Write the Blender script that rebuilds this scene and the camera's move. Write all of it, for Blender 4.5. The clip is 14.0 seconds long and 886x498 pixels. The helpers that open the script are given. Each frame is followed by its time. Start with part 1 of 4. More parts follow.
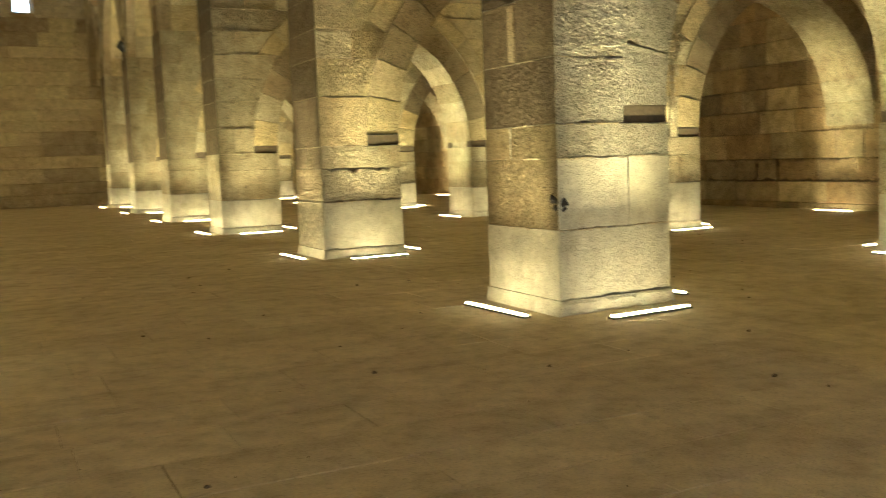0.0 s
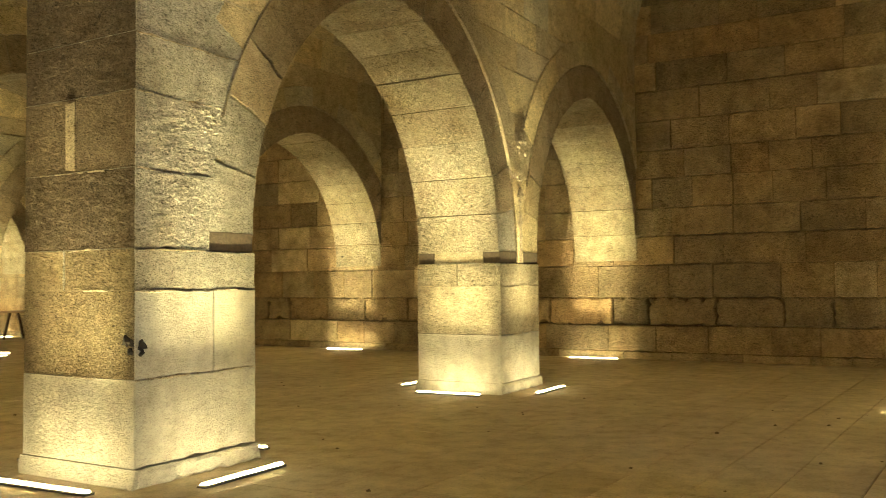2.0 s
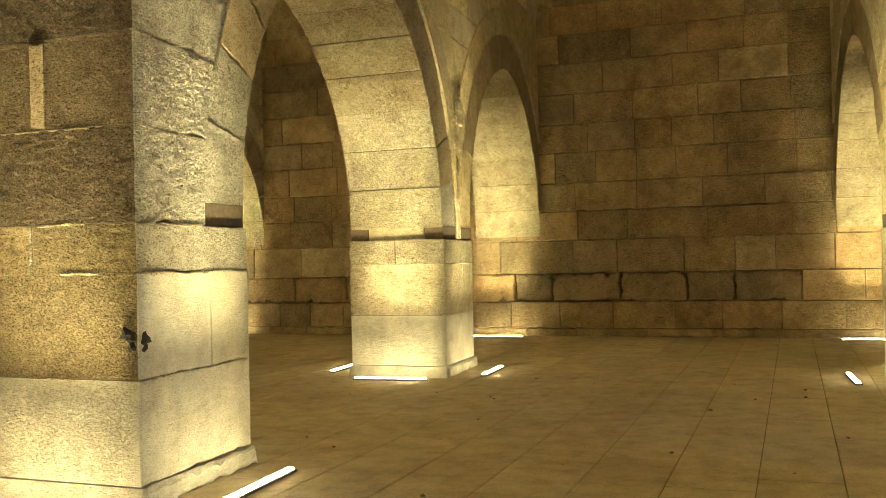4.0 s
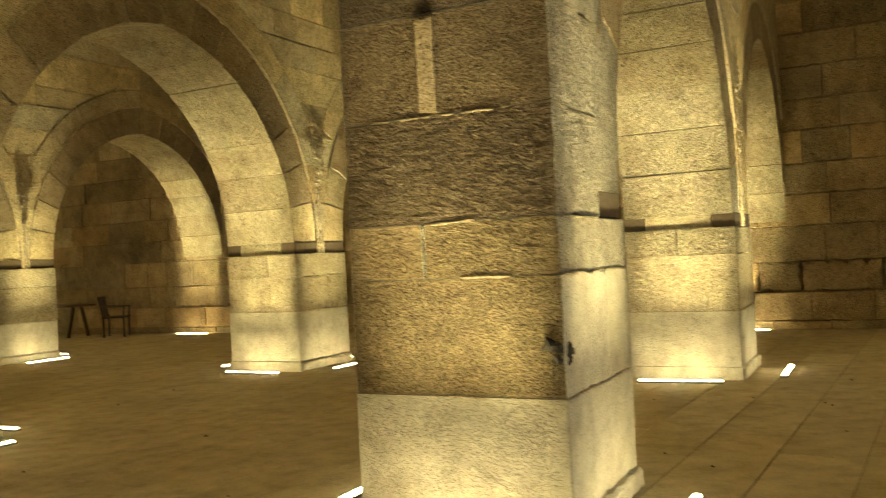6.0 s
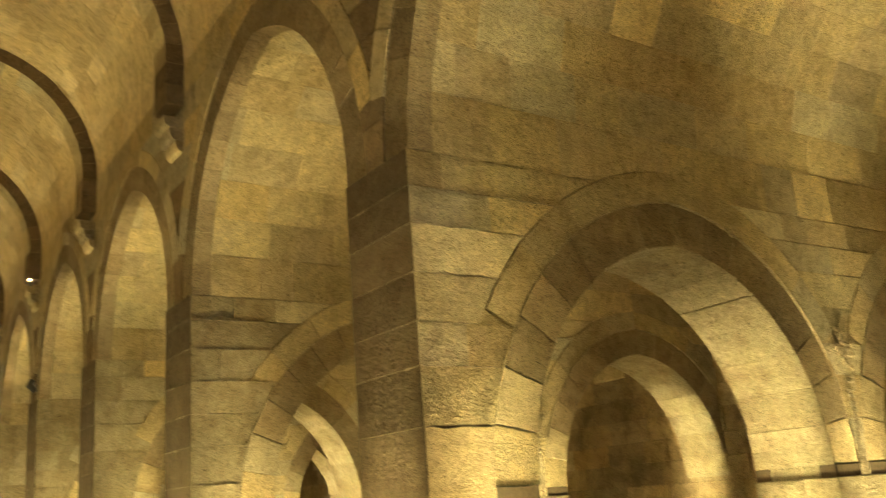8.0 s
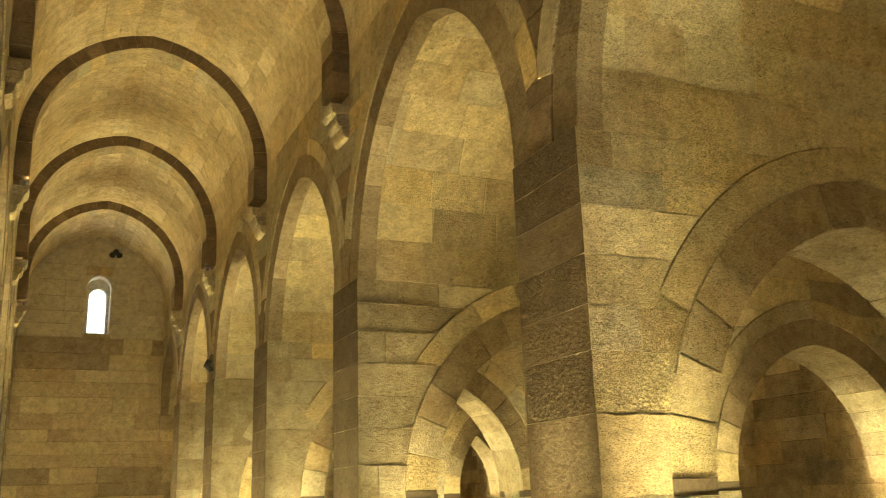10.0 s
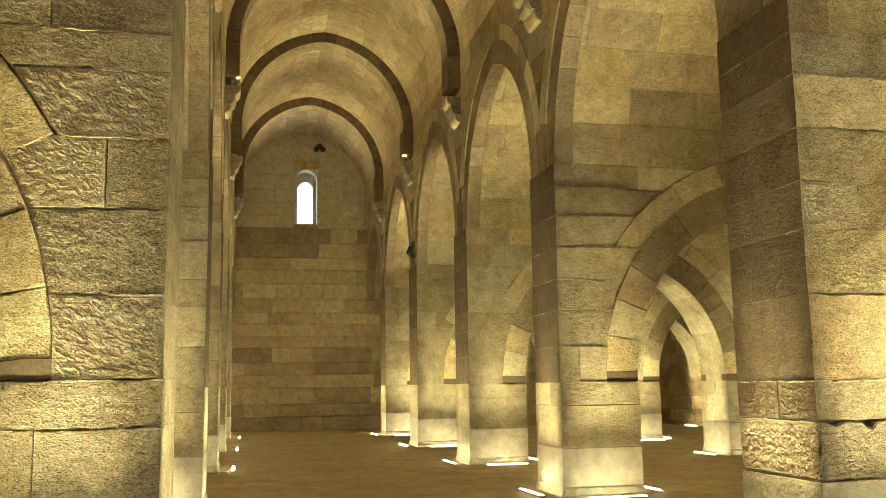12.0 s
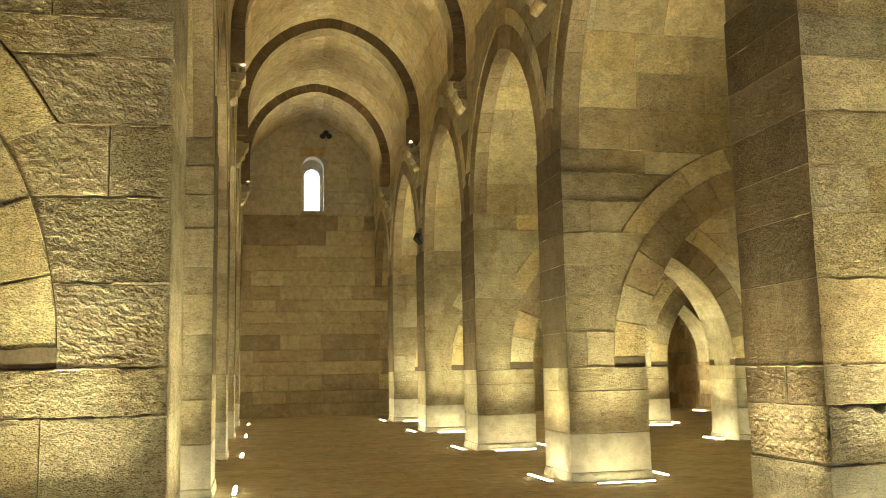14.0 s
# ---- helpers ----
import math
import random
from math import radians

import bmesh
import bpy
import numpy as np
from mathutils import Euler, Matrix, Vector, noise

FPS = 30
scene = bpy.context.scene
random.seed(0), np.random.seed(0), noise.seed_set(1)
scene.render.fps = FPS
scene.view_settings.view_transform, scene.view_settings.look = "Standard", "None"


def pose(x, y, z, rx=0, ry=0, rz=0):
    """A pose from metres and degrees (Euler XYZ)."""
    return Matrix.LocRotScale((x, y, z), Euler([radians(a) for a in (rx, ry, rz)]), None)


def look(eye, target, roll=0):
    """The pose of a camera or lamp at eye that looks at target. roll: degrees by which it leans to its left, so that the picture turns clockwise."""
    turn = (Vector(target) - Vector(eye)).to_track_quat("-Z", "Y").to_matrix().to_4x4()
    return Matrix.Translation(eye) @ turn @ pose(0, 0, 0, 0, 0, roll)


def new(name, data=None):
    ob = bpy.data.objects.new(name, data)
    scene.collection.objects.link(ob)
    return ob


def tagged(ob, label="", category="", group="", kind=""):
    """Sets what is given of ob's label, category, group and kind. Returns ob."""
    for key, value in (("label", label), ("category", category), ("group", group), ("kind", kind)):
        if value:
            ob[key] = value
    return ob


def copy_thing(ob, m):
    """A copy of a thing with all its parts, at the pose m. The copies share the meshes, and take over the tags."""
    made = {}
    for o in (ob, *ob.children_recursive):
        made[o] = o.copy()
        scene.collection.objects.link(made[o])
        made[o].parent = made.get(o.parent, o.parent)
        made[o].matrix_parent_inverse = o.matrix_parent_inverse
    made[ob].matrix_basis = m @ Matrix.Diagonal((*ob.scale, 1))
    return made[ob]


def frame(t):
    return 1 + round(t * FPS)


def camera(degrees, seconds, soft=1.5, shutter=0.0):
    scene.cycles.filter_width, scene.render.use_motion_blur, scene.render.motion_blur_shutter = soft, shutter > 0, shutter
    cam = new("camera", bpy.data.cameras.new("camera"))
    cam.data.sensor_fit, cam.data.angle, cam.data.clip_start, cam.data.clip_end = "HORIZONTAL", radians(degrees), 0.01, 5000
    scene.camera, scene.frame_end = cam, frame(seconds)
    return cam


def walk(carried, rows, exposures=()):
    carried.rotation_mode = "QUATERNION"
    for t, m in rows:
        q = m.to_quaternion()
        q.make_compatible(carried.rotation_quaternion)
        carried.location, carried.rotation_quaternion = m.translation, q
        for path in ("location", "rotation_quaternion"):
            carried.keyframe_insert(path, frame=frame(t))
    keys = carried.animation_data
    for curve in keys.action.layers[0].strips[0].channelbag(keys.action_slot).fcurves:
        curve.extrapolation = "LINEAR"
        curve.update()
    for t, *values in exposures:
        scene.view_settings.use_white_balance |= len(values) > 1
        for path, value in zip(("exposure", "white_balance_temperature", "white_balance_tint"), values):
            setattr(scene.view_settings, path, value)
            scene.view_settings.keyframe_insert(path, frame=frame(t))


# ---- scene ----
cam = camera(51.0, 14.0, soft=0.8, shutter=0.3)
PATH = [
    (0, (-1.679, -7.258, 1.326), (-0.802, -5.471, 1.134), -2.1),
    (0.5, (-1.595, -6.872, 1.285), (-0.454, -5.241, 1.089), -2.4),
    (1, (-1.594, -6.54, 1.313), (-0.239, -5.07, 1.293), -1.8),
    (1.5, (-1.628, -6.193, 1.327), (-0.062, -4.951, 1.373), -1.6),
    (2, (-1.619, -5.84, 1.32), (0.079, -4.786, 1.397), -0.5),
    (2.5, (-1.64, -5.445, 1.327), (0.12, -4.499, 1.404), -0.3),
    (2.7, (-1.691, -5.335, 1.324), (0.081, -4.41, 1.4), -0.4),
    (4.8, (-1.63, -3.521, 1.345), (0.269, -2.894, 1.348), -1.5),
    (5, (-1.634, -3.365, 1.354), (0.248, -2.688, 1.357), -1.7),
    (5.5, (-1.634, -2.908, 1.366), (0.195, -2.098, 1.369), -2.1),
    (6, (-1.576, -2.523, 1.404), (0.175, -1.556, 1.423), -2.9),
    (6.4, (-1.594, -2.26, 1.442), (0.081, -1.17, 1.544), -2.9),
    (6.5, (-1.565, -2.204, 1.449), (0.09, -1.09, 1.592), -3.0),
    (7, (-1.611, -1.96, 1.467), (-0.043, -0.748, 1.736), -2.5),
    (7.5, (-1.613, -1.751, 1.548), (-0.238, -0.355, 1.947), -4.3),
    (8, (-1.693, -1.755, 1.621), (-0.615, -0.154, 2.145), -4.4),
    (8.2, (-1.722, -1.768, 1.624), (-0.727, -0.127, 2.188), -4.2),
    (10.3, (-1.708, -1.528, 1.611), (-0.996, 0.278, 2.089), -1.8),
    (10.5, (-1.738, -1.531, 1.615), (-1.1, 0.313, 2.052), -1.8),
    (11, (-1.777, -1.56, 1.577), (-1.32, 0.352, 1.942), -1.6),
    (11.5, (-1.79, -1.594, 1.564), (-1.385, 0.341, 1.869), -1.3),
    (12, (-1.791, -1.588, 1.565), (-1.387, 0.35, 1.855), -0.8),
    (12.5, (-1.805, -1.583, 1.563), (-1.402, 0.356, 1.84), -0.6),
    (13, (-1.767, -1.535, 1.568), (-1.372, 0.407, 1.836), -0.5),
    (13.5, (-1.798, -1.571, 1.564), (-1.405, 0.372, 1.829), -0.9),
    (14, (-1.766, -1.553, 1.568), (-1.378, 0.392, 1.829), -1.1),
]
walk(cam, [(t, look(eye, target, roll)) for t, eye, target, roll in PATH], [
    (0, 1.14, 6050, 10), (1, 1.26, 6450, 10), (2.5, 1.38, 6450, 10), (4.8, 1.36, 6600, 10), (5.5, 1.24, 6650, 10), (6.3, 1.06, 6750, 10),
    (7, 1.12, 7000, 10), (8, 1.32, 7300, 10), (10.5, 1.58, 6750, 10), (11.2, 1.54, 6450, 10), (12, 1.40, 6150, 10), (14, 1.38, 5950, 10)])

# ---------------------------------------------------------------- light
STRIP_POWER = 33.5
WASH_POWER = 9.4
FLOOD_POWER = 4.0
DOOR_POWER = 110.0
LED = (1.0, 0.85, 0.38)
world = bpy.data.worlds.new("sky")
scene.world = world
world.use_nodes = True
wn = world.node_tree
sky = wn.nodes.new("ShaderNodeTexSky")
sky.sky_type, sky.sun_disc = "NISHITA", False
sky.sun_elevation, sky.sun_rotation = radians(35), radians(120)
wn.links.new(sky.outputs["Color"], wn.nodes["Background"].inputs["Color"])
wn.nodes["Background"].inputs["Strength"].default_value = 0.1

# ---------------------------------------------------------------- plan, in metres
S = 5.85                      # bay length along the nave
ROWS = range(-2, 6)           # arcade rows across the hall
XR, XL = 2.50, -2.36          # pier faces on both sides of the nave
MID = (XR + XL) / 2
THICK = 1.2                   # arcade thickness
SPRING = 1.60                 # springing of the low arches
PIER_W, SPAN, PIER2_W, SPAN2 = 1.21, 4.49, 1.18, 4.47
VAULT_Z = 5.38                # springing of the aisle vaults
TALL_Z, TALL_RISE = 4.75, 2.80
NAVE_Z, NAVE_RISE = 8.50, 2.65
END_Y, BACK_Y = 33.2, -15.0
OUT = PIER_W + SPAN + PIER2_W + SPAN2      # nave face to outer wall
SKEW = {0: 0.06, 1: 0.025, 2: 0.04, -1: 0.06}      # rows lean off the square by this much


def skew(k):
    return SKEW.get(k, 0.03)


def row_y(k):
    """Middle of an arcade row where it meets the nave."""
    return -0.30 + S * k + (0.22 if k == 2 else 0.0)


# ---------------------------------------------------------------- materials
def tree(name):
    m = bpy.data.materials.new(name)
    m.use_nodes = True
    nt = m.node_tree
    return m, nt, nt.nodes["Principled BSDF"]


def node(nt, kind, **values):
    n = nt.nodes.new(kind)
    for key, v in values.items():
        n.inputs[key.replace("_", " ")].default_value = v
    return n


def ramp(nt, source, *stops):
    r = nt.nodes.new("ShaderNodeValToRGB")
    el = r.color_ramp.elements
    while len(el) < len(stops):
        el.new(0.5)
    for e, (p, c) in zip(el, stops):
        e.position, e.color = p, (c if len(c) == 4 else (*c, 1))
    nt.links.new(source, r.inputs["Fac"])
    return r.outputs["Color"]


def mix(nt, fac, a, b, blend="MIX"):
    n = nt.nodes.new("ShaderNodeMix")
    n.data_type, n.blend_type = "RGBA", blend
    for socket, v in ((n.inputs["Factor"], fac), (n.inputs["A"], a), (n.inputs["B"], b)):
        if isinstance(v, (int, float)):
            socket.default_value = v
        elif isinstance(v, tuple):
            socket.default_value = (*v, 1)
        else:
            nt.links.new(v, socket)
    return n.outputs["Result"]


def place(nt, sx=1.0, sy=1.0, sz=1.0):
    geo = nt.nodes.new("ShaderNodeNewGeometry")
    mp = nt.nodes.new("ShaderNodeMapping")
    mp.inputs["Scale"].default_value = (sx, sy, sz)
    nt.links.new(geo.outputs["Position"], mp.inputs["Vector"])
    return mp.outputs["Vector"], geo


def noise_tex(nt, vec, scale, detail=4.0, rough=0.6):
    n = node(nt, "ShaderNodeTexNoise", Scale=scale, Detail=detail, Roughness=rough)
    nt.links.new(vec, n.inputs["Vector"])
    return n.outputs["Fac"]


def noise_out(nt, vec, scale):
    n = node(nt, "ShaderNodeTexNoise", Scale=scale, Detail=3.0)
    nt.links.new(vec, n.inputs["Vector"])
    return n.outputs["Color"]


def stone(name, tones, per="object", bump=0.05, grain=1.0, stain=(0.60, 0.54, 0.46), stain_amount=0.6, mottle=0.42):
    """Weathered limestone: a tone for each block, blotches, grain, pits and tooled relief."""
    m, nt, bsdf = tree(name)
    vec, geo = place(nt)
    if per == "object":
        rnd = nt.nodes.new("ShaderNodeObjectInfo").outputs["Random"]
    else:
        rnd = geo.outputs["Random Per Island"]
    n_t = len(tones)
    base = ramp(nt, rnd, *[(i / (n_t - 1), c) for i, c in enumerate(tones)])
    blotch = noise_tex(nt, vec, 1.3, 6, 0.65)
    fac = ramp(nt, blotch, (0.42, (0, 0, 0)), (0.68, (stain_amount,) * 3))
    col = mix(nt, fac, base, mix(nt, 1.0, base, stain, "MULTIPLY"))
    cloud = ramp(nt, noise_tex(nt, vec, 5.0, 5, 0.6), (0.32, (0.80, 0.78, 0.75)), (0.5, (1.0, 1.0, 1.0)), (0.68, (1.13, 1.13, 1.12)))
    col = mix(nt, 1.0, col, cloud, "MULTIPLY")
    flat, _ = place(nt, 1.0, 1.0, 1.9)
    coarse = noise_tex(nt, flat, 15 * grain, 9, 0.70)
    fine_ = noise_tex(nt, flat, 62 * grain, 4, 0.6)
    chunky = ramp(nt, coarse, (0.38, (0.0,) * 3), (0.43, (0.45,) * 3), (0.51, (0.55,) * 3), (0.55, (0.95,) * 3), (0.75, (1.0,) * 3))
    gritty = ramp(nt, fine_, (0.34, (0.0,) * 3), (0.50, (0.7,) * 3), (0.66, (1.0,) * 3))
    warp = mix(nt, 0.05, flat, noise_out(nt, flat, 30))
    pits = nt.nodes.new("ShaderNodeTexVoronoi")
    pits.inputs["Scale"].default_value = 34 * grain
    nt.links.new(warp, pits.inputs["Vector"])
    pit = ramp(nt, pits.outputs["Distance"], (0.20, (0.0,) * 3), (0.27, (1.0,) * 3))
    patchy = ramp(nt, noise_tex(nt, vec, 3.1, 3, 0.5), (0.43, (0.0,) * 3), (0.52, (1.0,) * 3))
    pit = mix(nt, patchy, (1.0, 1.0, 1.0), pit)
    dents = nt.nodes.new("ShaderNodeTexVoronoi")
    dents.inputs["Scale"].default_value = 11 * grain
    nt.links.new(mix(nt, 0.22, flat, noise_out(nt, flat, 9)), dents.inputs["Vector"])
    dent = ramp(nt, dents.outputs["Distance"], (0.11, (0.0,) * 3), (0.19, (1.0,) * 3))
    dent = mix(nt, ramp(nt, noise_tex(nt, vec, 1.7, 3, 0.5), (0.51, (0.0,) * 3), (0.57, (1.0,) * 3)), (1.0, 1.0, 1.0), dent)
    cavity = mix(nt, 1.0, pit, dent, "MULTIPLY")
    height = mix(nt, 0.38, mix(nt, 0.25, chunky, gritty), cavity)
    # relief's shade and lit edges are put into the colour, with dirt in pits
    wear_and_shade = mix(nt, mottle, (1.0, 1.0, 1.0), ramp(nt, coarse, (0.36, (0.25, 0.22, 0.18)), (0.43, (0.90, 0.89, 0.87)), (0.51, (1.0, 1.0, 1.0)), (0.56, (1.30, 1.29, 1.26))))
    col = mix(nt, 1.0, col, wear_and_shade, "MULTIPLY")
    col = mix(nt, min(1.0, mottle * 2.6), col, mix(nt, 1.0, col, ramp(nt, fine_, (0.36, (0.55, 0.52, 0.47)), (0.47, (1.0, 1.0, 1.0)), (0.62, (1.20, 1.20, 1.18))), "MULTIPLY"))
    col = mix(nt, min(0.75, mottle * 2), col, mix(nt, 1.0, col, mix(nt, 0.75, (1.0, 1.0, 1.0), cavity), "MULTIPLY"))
    # each block is dressed more or less roughly
    times = nt.nodes.new("ShaderNodeMath")
    times.operation = "MULTIPLY"
    nt.links.new(rnd, times.inputs[0])
    times.inputs[1].default_value = 17.3
    part_ = nt.nodes.new("ShaderNodeMath")
    part_.operation = "FRACT"
    nt.links.new(times.outputs[0], part_.inputs[0])
    dressed = ramp(nt, part_.outputs[0], (0.0, (0.45,) * 3), (0.3, (0.7,) * 3), (0.55, (1.0,) * 3))
    wave = noise_tex(nt, vec, 4.0, 3, 0.5)
    b0 = node(nt, "ShaderNodeBump", Strength=0.6, Distance=bump * 1.2)
    nt.links.new(wave, b0.inputs["Height"])
    b = node(nt, "ShaderNodeBump", Strength=1.0, Distance=bump * 0.9)
    nt.links.new(dressed, b.inputs["Strength"])
    nt.links.new(height, b.inputs["Height"])
    nt.links.new(b0.outputs["Normal"], b.inputs["Normal"])
    nt.links.new(b.outputs["Normal"], bsdf.inputs["Normal"])
    nt.links.new(col, bsdf.inputs["Base Color"])
    bsdf.inputs["Roughness"].default_value = 0.88
    bsdf.inputs["Specular IOR Level"].default_value = 0.25
    return m


def nearer(tones, keep, gain=1.0):
    """Draws the tones towards their mean and scales them."""
    mean = [sum(t[c] for t in tones) / len(tones) for c in range(3)]
    return [tuple(min(0.78, gain * (mean[c] + keep * (t[c] - mean[c]))) for c in range(3)) for t in tones]


PALE = [(0.60, 0.53, 0.40), (0.40, 0.34, 0.24), (0.50, 0.44, 0.31), (0.66, 0.61, 0.49), (0.42, 0.36, 0.25), (0.57, 0.52, 0.41), (0.37, 0.31, 0.215), (0.47, 0.40, 0.28)]
WALL = [(0.507, 0.426, 0.277), (0.476, 0.392, 0.256), (0.591, 0.515, 0.344), (0.445, 0.381, 0.277), (0.633, 0.538, 0.344), (0.450, 0.384, 0.269), (0.529, 0.483, 0.367), (0.570, 0.460, 0.266)]
BROWN = [(0.200, 0.150, 0.098), (0.235, 0.180, 0.120), (0.175, 0.132, 0.090), (0.275, 0.210, 0.140)]
OUTER = [(0.405, 0.303, 0.177), (0.296, 0.232, 0.152), (0.489, 0.366, 0.215), (0.346, 0.274, 0.181), (0.439, 0.311, 0.173), (0.372, 0.295, 0.195), (0.560, 0.454, 0.290)]
PALE = nearer(PALE, 0.6, 0.90)
WALL = nearer(WALL, 1.25, 1.16)
OUTER = nearer(OUTER, 1.2, 1.08)
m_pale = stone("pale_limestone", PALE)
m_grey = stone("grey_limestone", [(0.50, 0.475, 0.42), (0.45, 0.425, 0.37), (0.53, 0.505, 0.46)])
m_base = stone("smooth_pale_limestone", [(0.59, 0.56, 0.48), (0.55, 0.52, 0.43), (0.63, 0.60, 0.53)], bump=0.012, stain_amount=0.3, mottle=0.15)
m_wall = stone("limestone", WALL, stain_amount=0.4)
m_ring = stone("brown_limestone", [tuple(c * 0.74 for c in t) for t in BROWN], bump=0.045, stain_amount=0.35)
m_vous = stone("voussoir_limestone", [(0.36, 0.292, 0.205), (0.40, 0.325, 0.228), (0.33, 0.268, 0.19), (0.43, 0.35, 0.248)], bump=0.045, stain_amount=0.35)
# tan of the first pier's nave side, dimmed for light that fades upward
m_tan_dim = stone("dimmed_tan_limestone", [(0.240, 0.188, 0.113), (0.216, 0.169, 0.102), (0.268, 0.210, 0.132)])
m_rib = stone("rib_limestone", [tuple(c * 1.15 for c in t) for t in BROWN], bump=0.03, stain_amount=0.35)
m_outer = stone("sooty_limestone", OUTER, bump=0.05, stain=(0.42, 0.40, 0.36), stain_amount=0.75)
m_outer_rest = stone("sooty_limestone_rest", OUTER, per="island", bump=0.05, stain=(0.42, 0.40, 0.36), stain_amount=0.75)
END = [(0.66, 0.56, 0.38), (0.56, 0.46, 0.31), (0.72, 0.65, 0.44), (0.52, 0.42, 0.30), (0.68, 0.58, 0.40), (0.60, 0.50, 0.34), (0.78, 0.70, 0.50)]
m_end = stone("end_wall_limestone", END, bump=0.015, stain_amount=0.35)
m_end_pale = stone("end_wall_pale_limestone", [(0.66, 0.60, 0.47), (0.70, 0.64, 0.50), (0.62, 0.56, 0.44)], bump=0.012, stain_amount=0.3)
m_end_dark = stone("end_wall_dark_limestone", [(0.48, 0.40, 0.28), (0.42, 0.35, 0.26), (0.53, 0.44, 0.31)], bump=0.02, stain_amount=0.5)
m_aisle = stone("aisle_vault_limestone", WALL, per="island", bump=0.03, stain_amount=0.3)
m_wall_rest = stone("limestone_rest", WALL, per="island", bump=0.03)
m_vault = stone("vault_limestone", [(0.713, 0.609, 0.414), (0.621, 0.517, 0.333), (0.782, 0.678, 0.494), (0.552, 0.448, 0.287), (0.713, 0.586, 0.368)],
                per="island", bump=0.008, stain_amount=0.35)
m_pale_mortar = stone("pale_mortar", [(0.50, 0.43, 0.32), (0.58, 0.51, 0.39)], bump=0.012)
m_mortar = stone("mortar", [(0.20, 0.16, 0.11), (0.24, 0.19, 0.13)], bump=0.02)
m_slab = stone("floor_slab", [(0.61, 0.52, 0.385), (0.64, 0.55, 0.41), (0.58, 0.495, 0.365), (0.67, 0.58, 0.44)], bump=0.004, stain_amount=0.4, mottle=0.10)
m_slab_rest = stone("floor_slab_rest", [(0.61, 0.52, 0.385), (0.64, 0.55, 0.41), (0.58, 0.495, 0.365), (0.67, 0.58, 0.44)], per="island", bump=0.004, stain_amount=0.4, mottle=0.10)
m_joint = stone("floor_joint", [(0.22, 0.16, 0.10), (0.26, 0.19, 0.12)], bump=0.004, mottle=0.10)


def plain(name, colour, rough=0.6, metal=0.0, bump=0.0, scale=60):
    m, nt, bsdf = tree(name)
    vec, _ = place(nt)
    n = noise_tex(nt, vec, scale, 4, 0.6)
    dark = tuple(c * 0.7 for c in colour)
    nt.links.new(ramp(nt, n, (0.35, dark), (0.65, colour)), bsdf.inputs["Base Color"])
    bsdf.inputs["Roughness"].default_value, bsdf.inputs["Metallic"].default_value = rough, metal
    if bump:
        b = node(nt, "ShaderNodeBump", Strength=0.7, Distance=bump * 1.25)
        nt.links.new(n, b.inputs["Height"])
        nt.links.new(b.outputs["Normal"], bsdf.inputs["Normal"])
    return m


def glowing(name, colour, power):
    m, nt, bsdf = tree(name)
    bsdf.inputs["Base Color"].default_value = (0.8, 0.8, 0.8, 1)
    bsdf.inputs["Emission Color"].default_value = (*colour, 1)
    bsdf.inputs["Emission Strength"].default_value = power
    return m


m_tie = plain("old_timber", (0.15, 0.115, 0.08), 0.85, 0, 0.006, 30)
m_metal = plain("anodised_metal", (0.25, 0.24, 0.22), 0.45, 0.8)
m_black = plain("black_paint_and_hollow", (0.02, 0.02, 0.02), 0.5)
m_white = plain("white_enamel", (0.45, 0.43, 0.38), 0.4)
m_dark_wood = plain("dark_wood", (0.06, 0.035, 0.02), 0.5, 0, 0.002, 40)
m_led = glowing("led_diffuser", (1.0, 0.84, 0.40), STRIP_POWER)
m_sky = glowing("bright_sky", (0.62, 0.80, 1.0), 3.0)

# ---------------------------------------------------------------- builders
rng = random.Random(7)


def mesh_object(name, verts, faces, mats, slots=None, parent=None, smooth=False):
    me = bpy.data.meshes.new(name)
    me.from_pydata(verts, [], faces)
    for m in mats:
        me.materials.append(m)
    if slots:
        me.polygons.foreach_set("material_index", slots)
    if smooth:
        me.polygons.foreach_set("use_smooth", [True] * len(faces))
    ob = new(name, me)
    if parent is not None:
        ob.parent = parent
    return ob


def part(name, bm, material, parent, label=""):
    me = bpy.data.meshes.new(name)
    bm.to_mesh(me)
    bm.free()
    me.materials.append(material)
    ob = new(name, me)
    ob.parent = parent
    return tagged(ob, label)


def empty(name, x=0.0, y=0.0, z=0.0):
    ob = new(name)
    ob.empty_display_size = 0.2
    ob.matrix_basis = pose(x, y, z)
    return ob


def densify(poly, step):
    out = []
    n = len(poly)
    for i in range(n):
        a, b = poly[i], poly[(i + 1) % n]
        length = math.hypot(b[0] - a[0], b[1] - a[1])
        cuts = max(1, int(length / step))
        for j in range(cuts):
            f = j / cuts
            out.append((a[0] + (b[0] - a[0]) * f, a[1] + (b[1] - a[1]) * f))
    return out


def area2(poly):
    return sum(poly[i - 1][0] * poly[i][1] - poly[i][0] * poly[i - 1][1] for i in range(len(poly)))


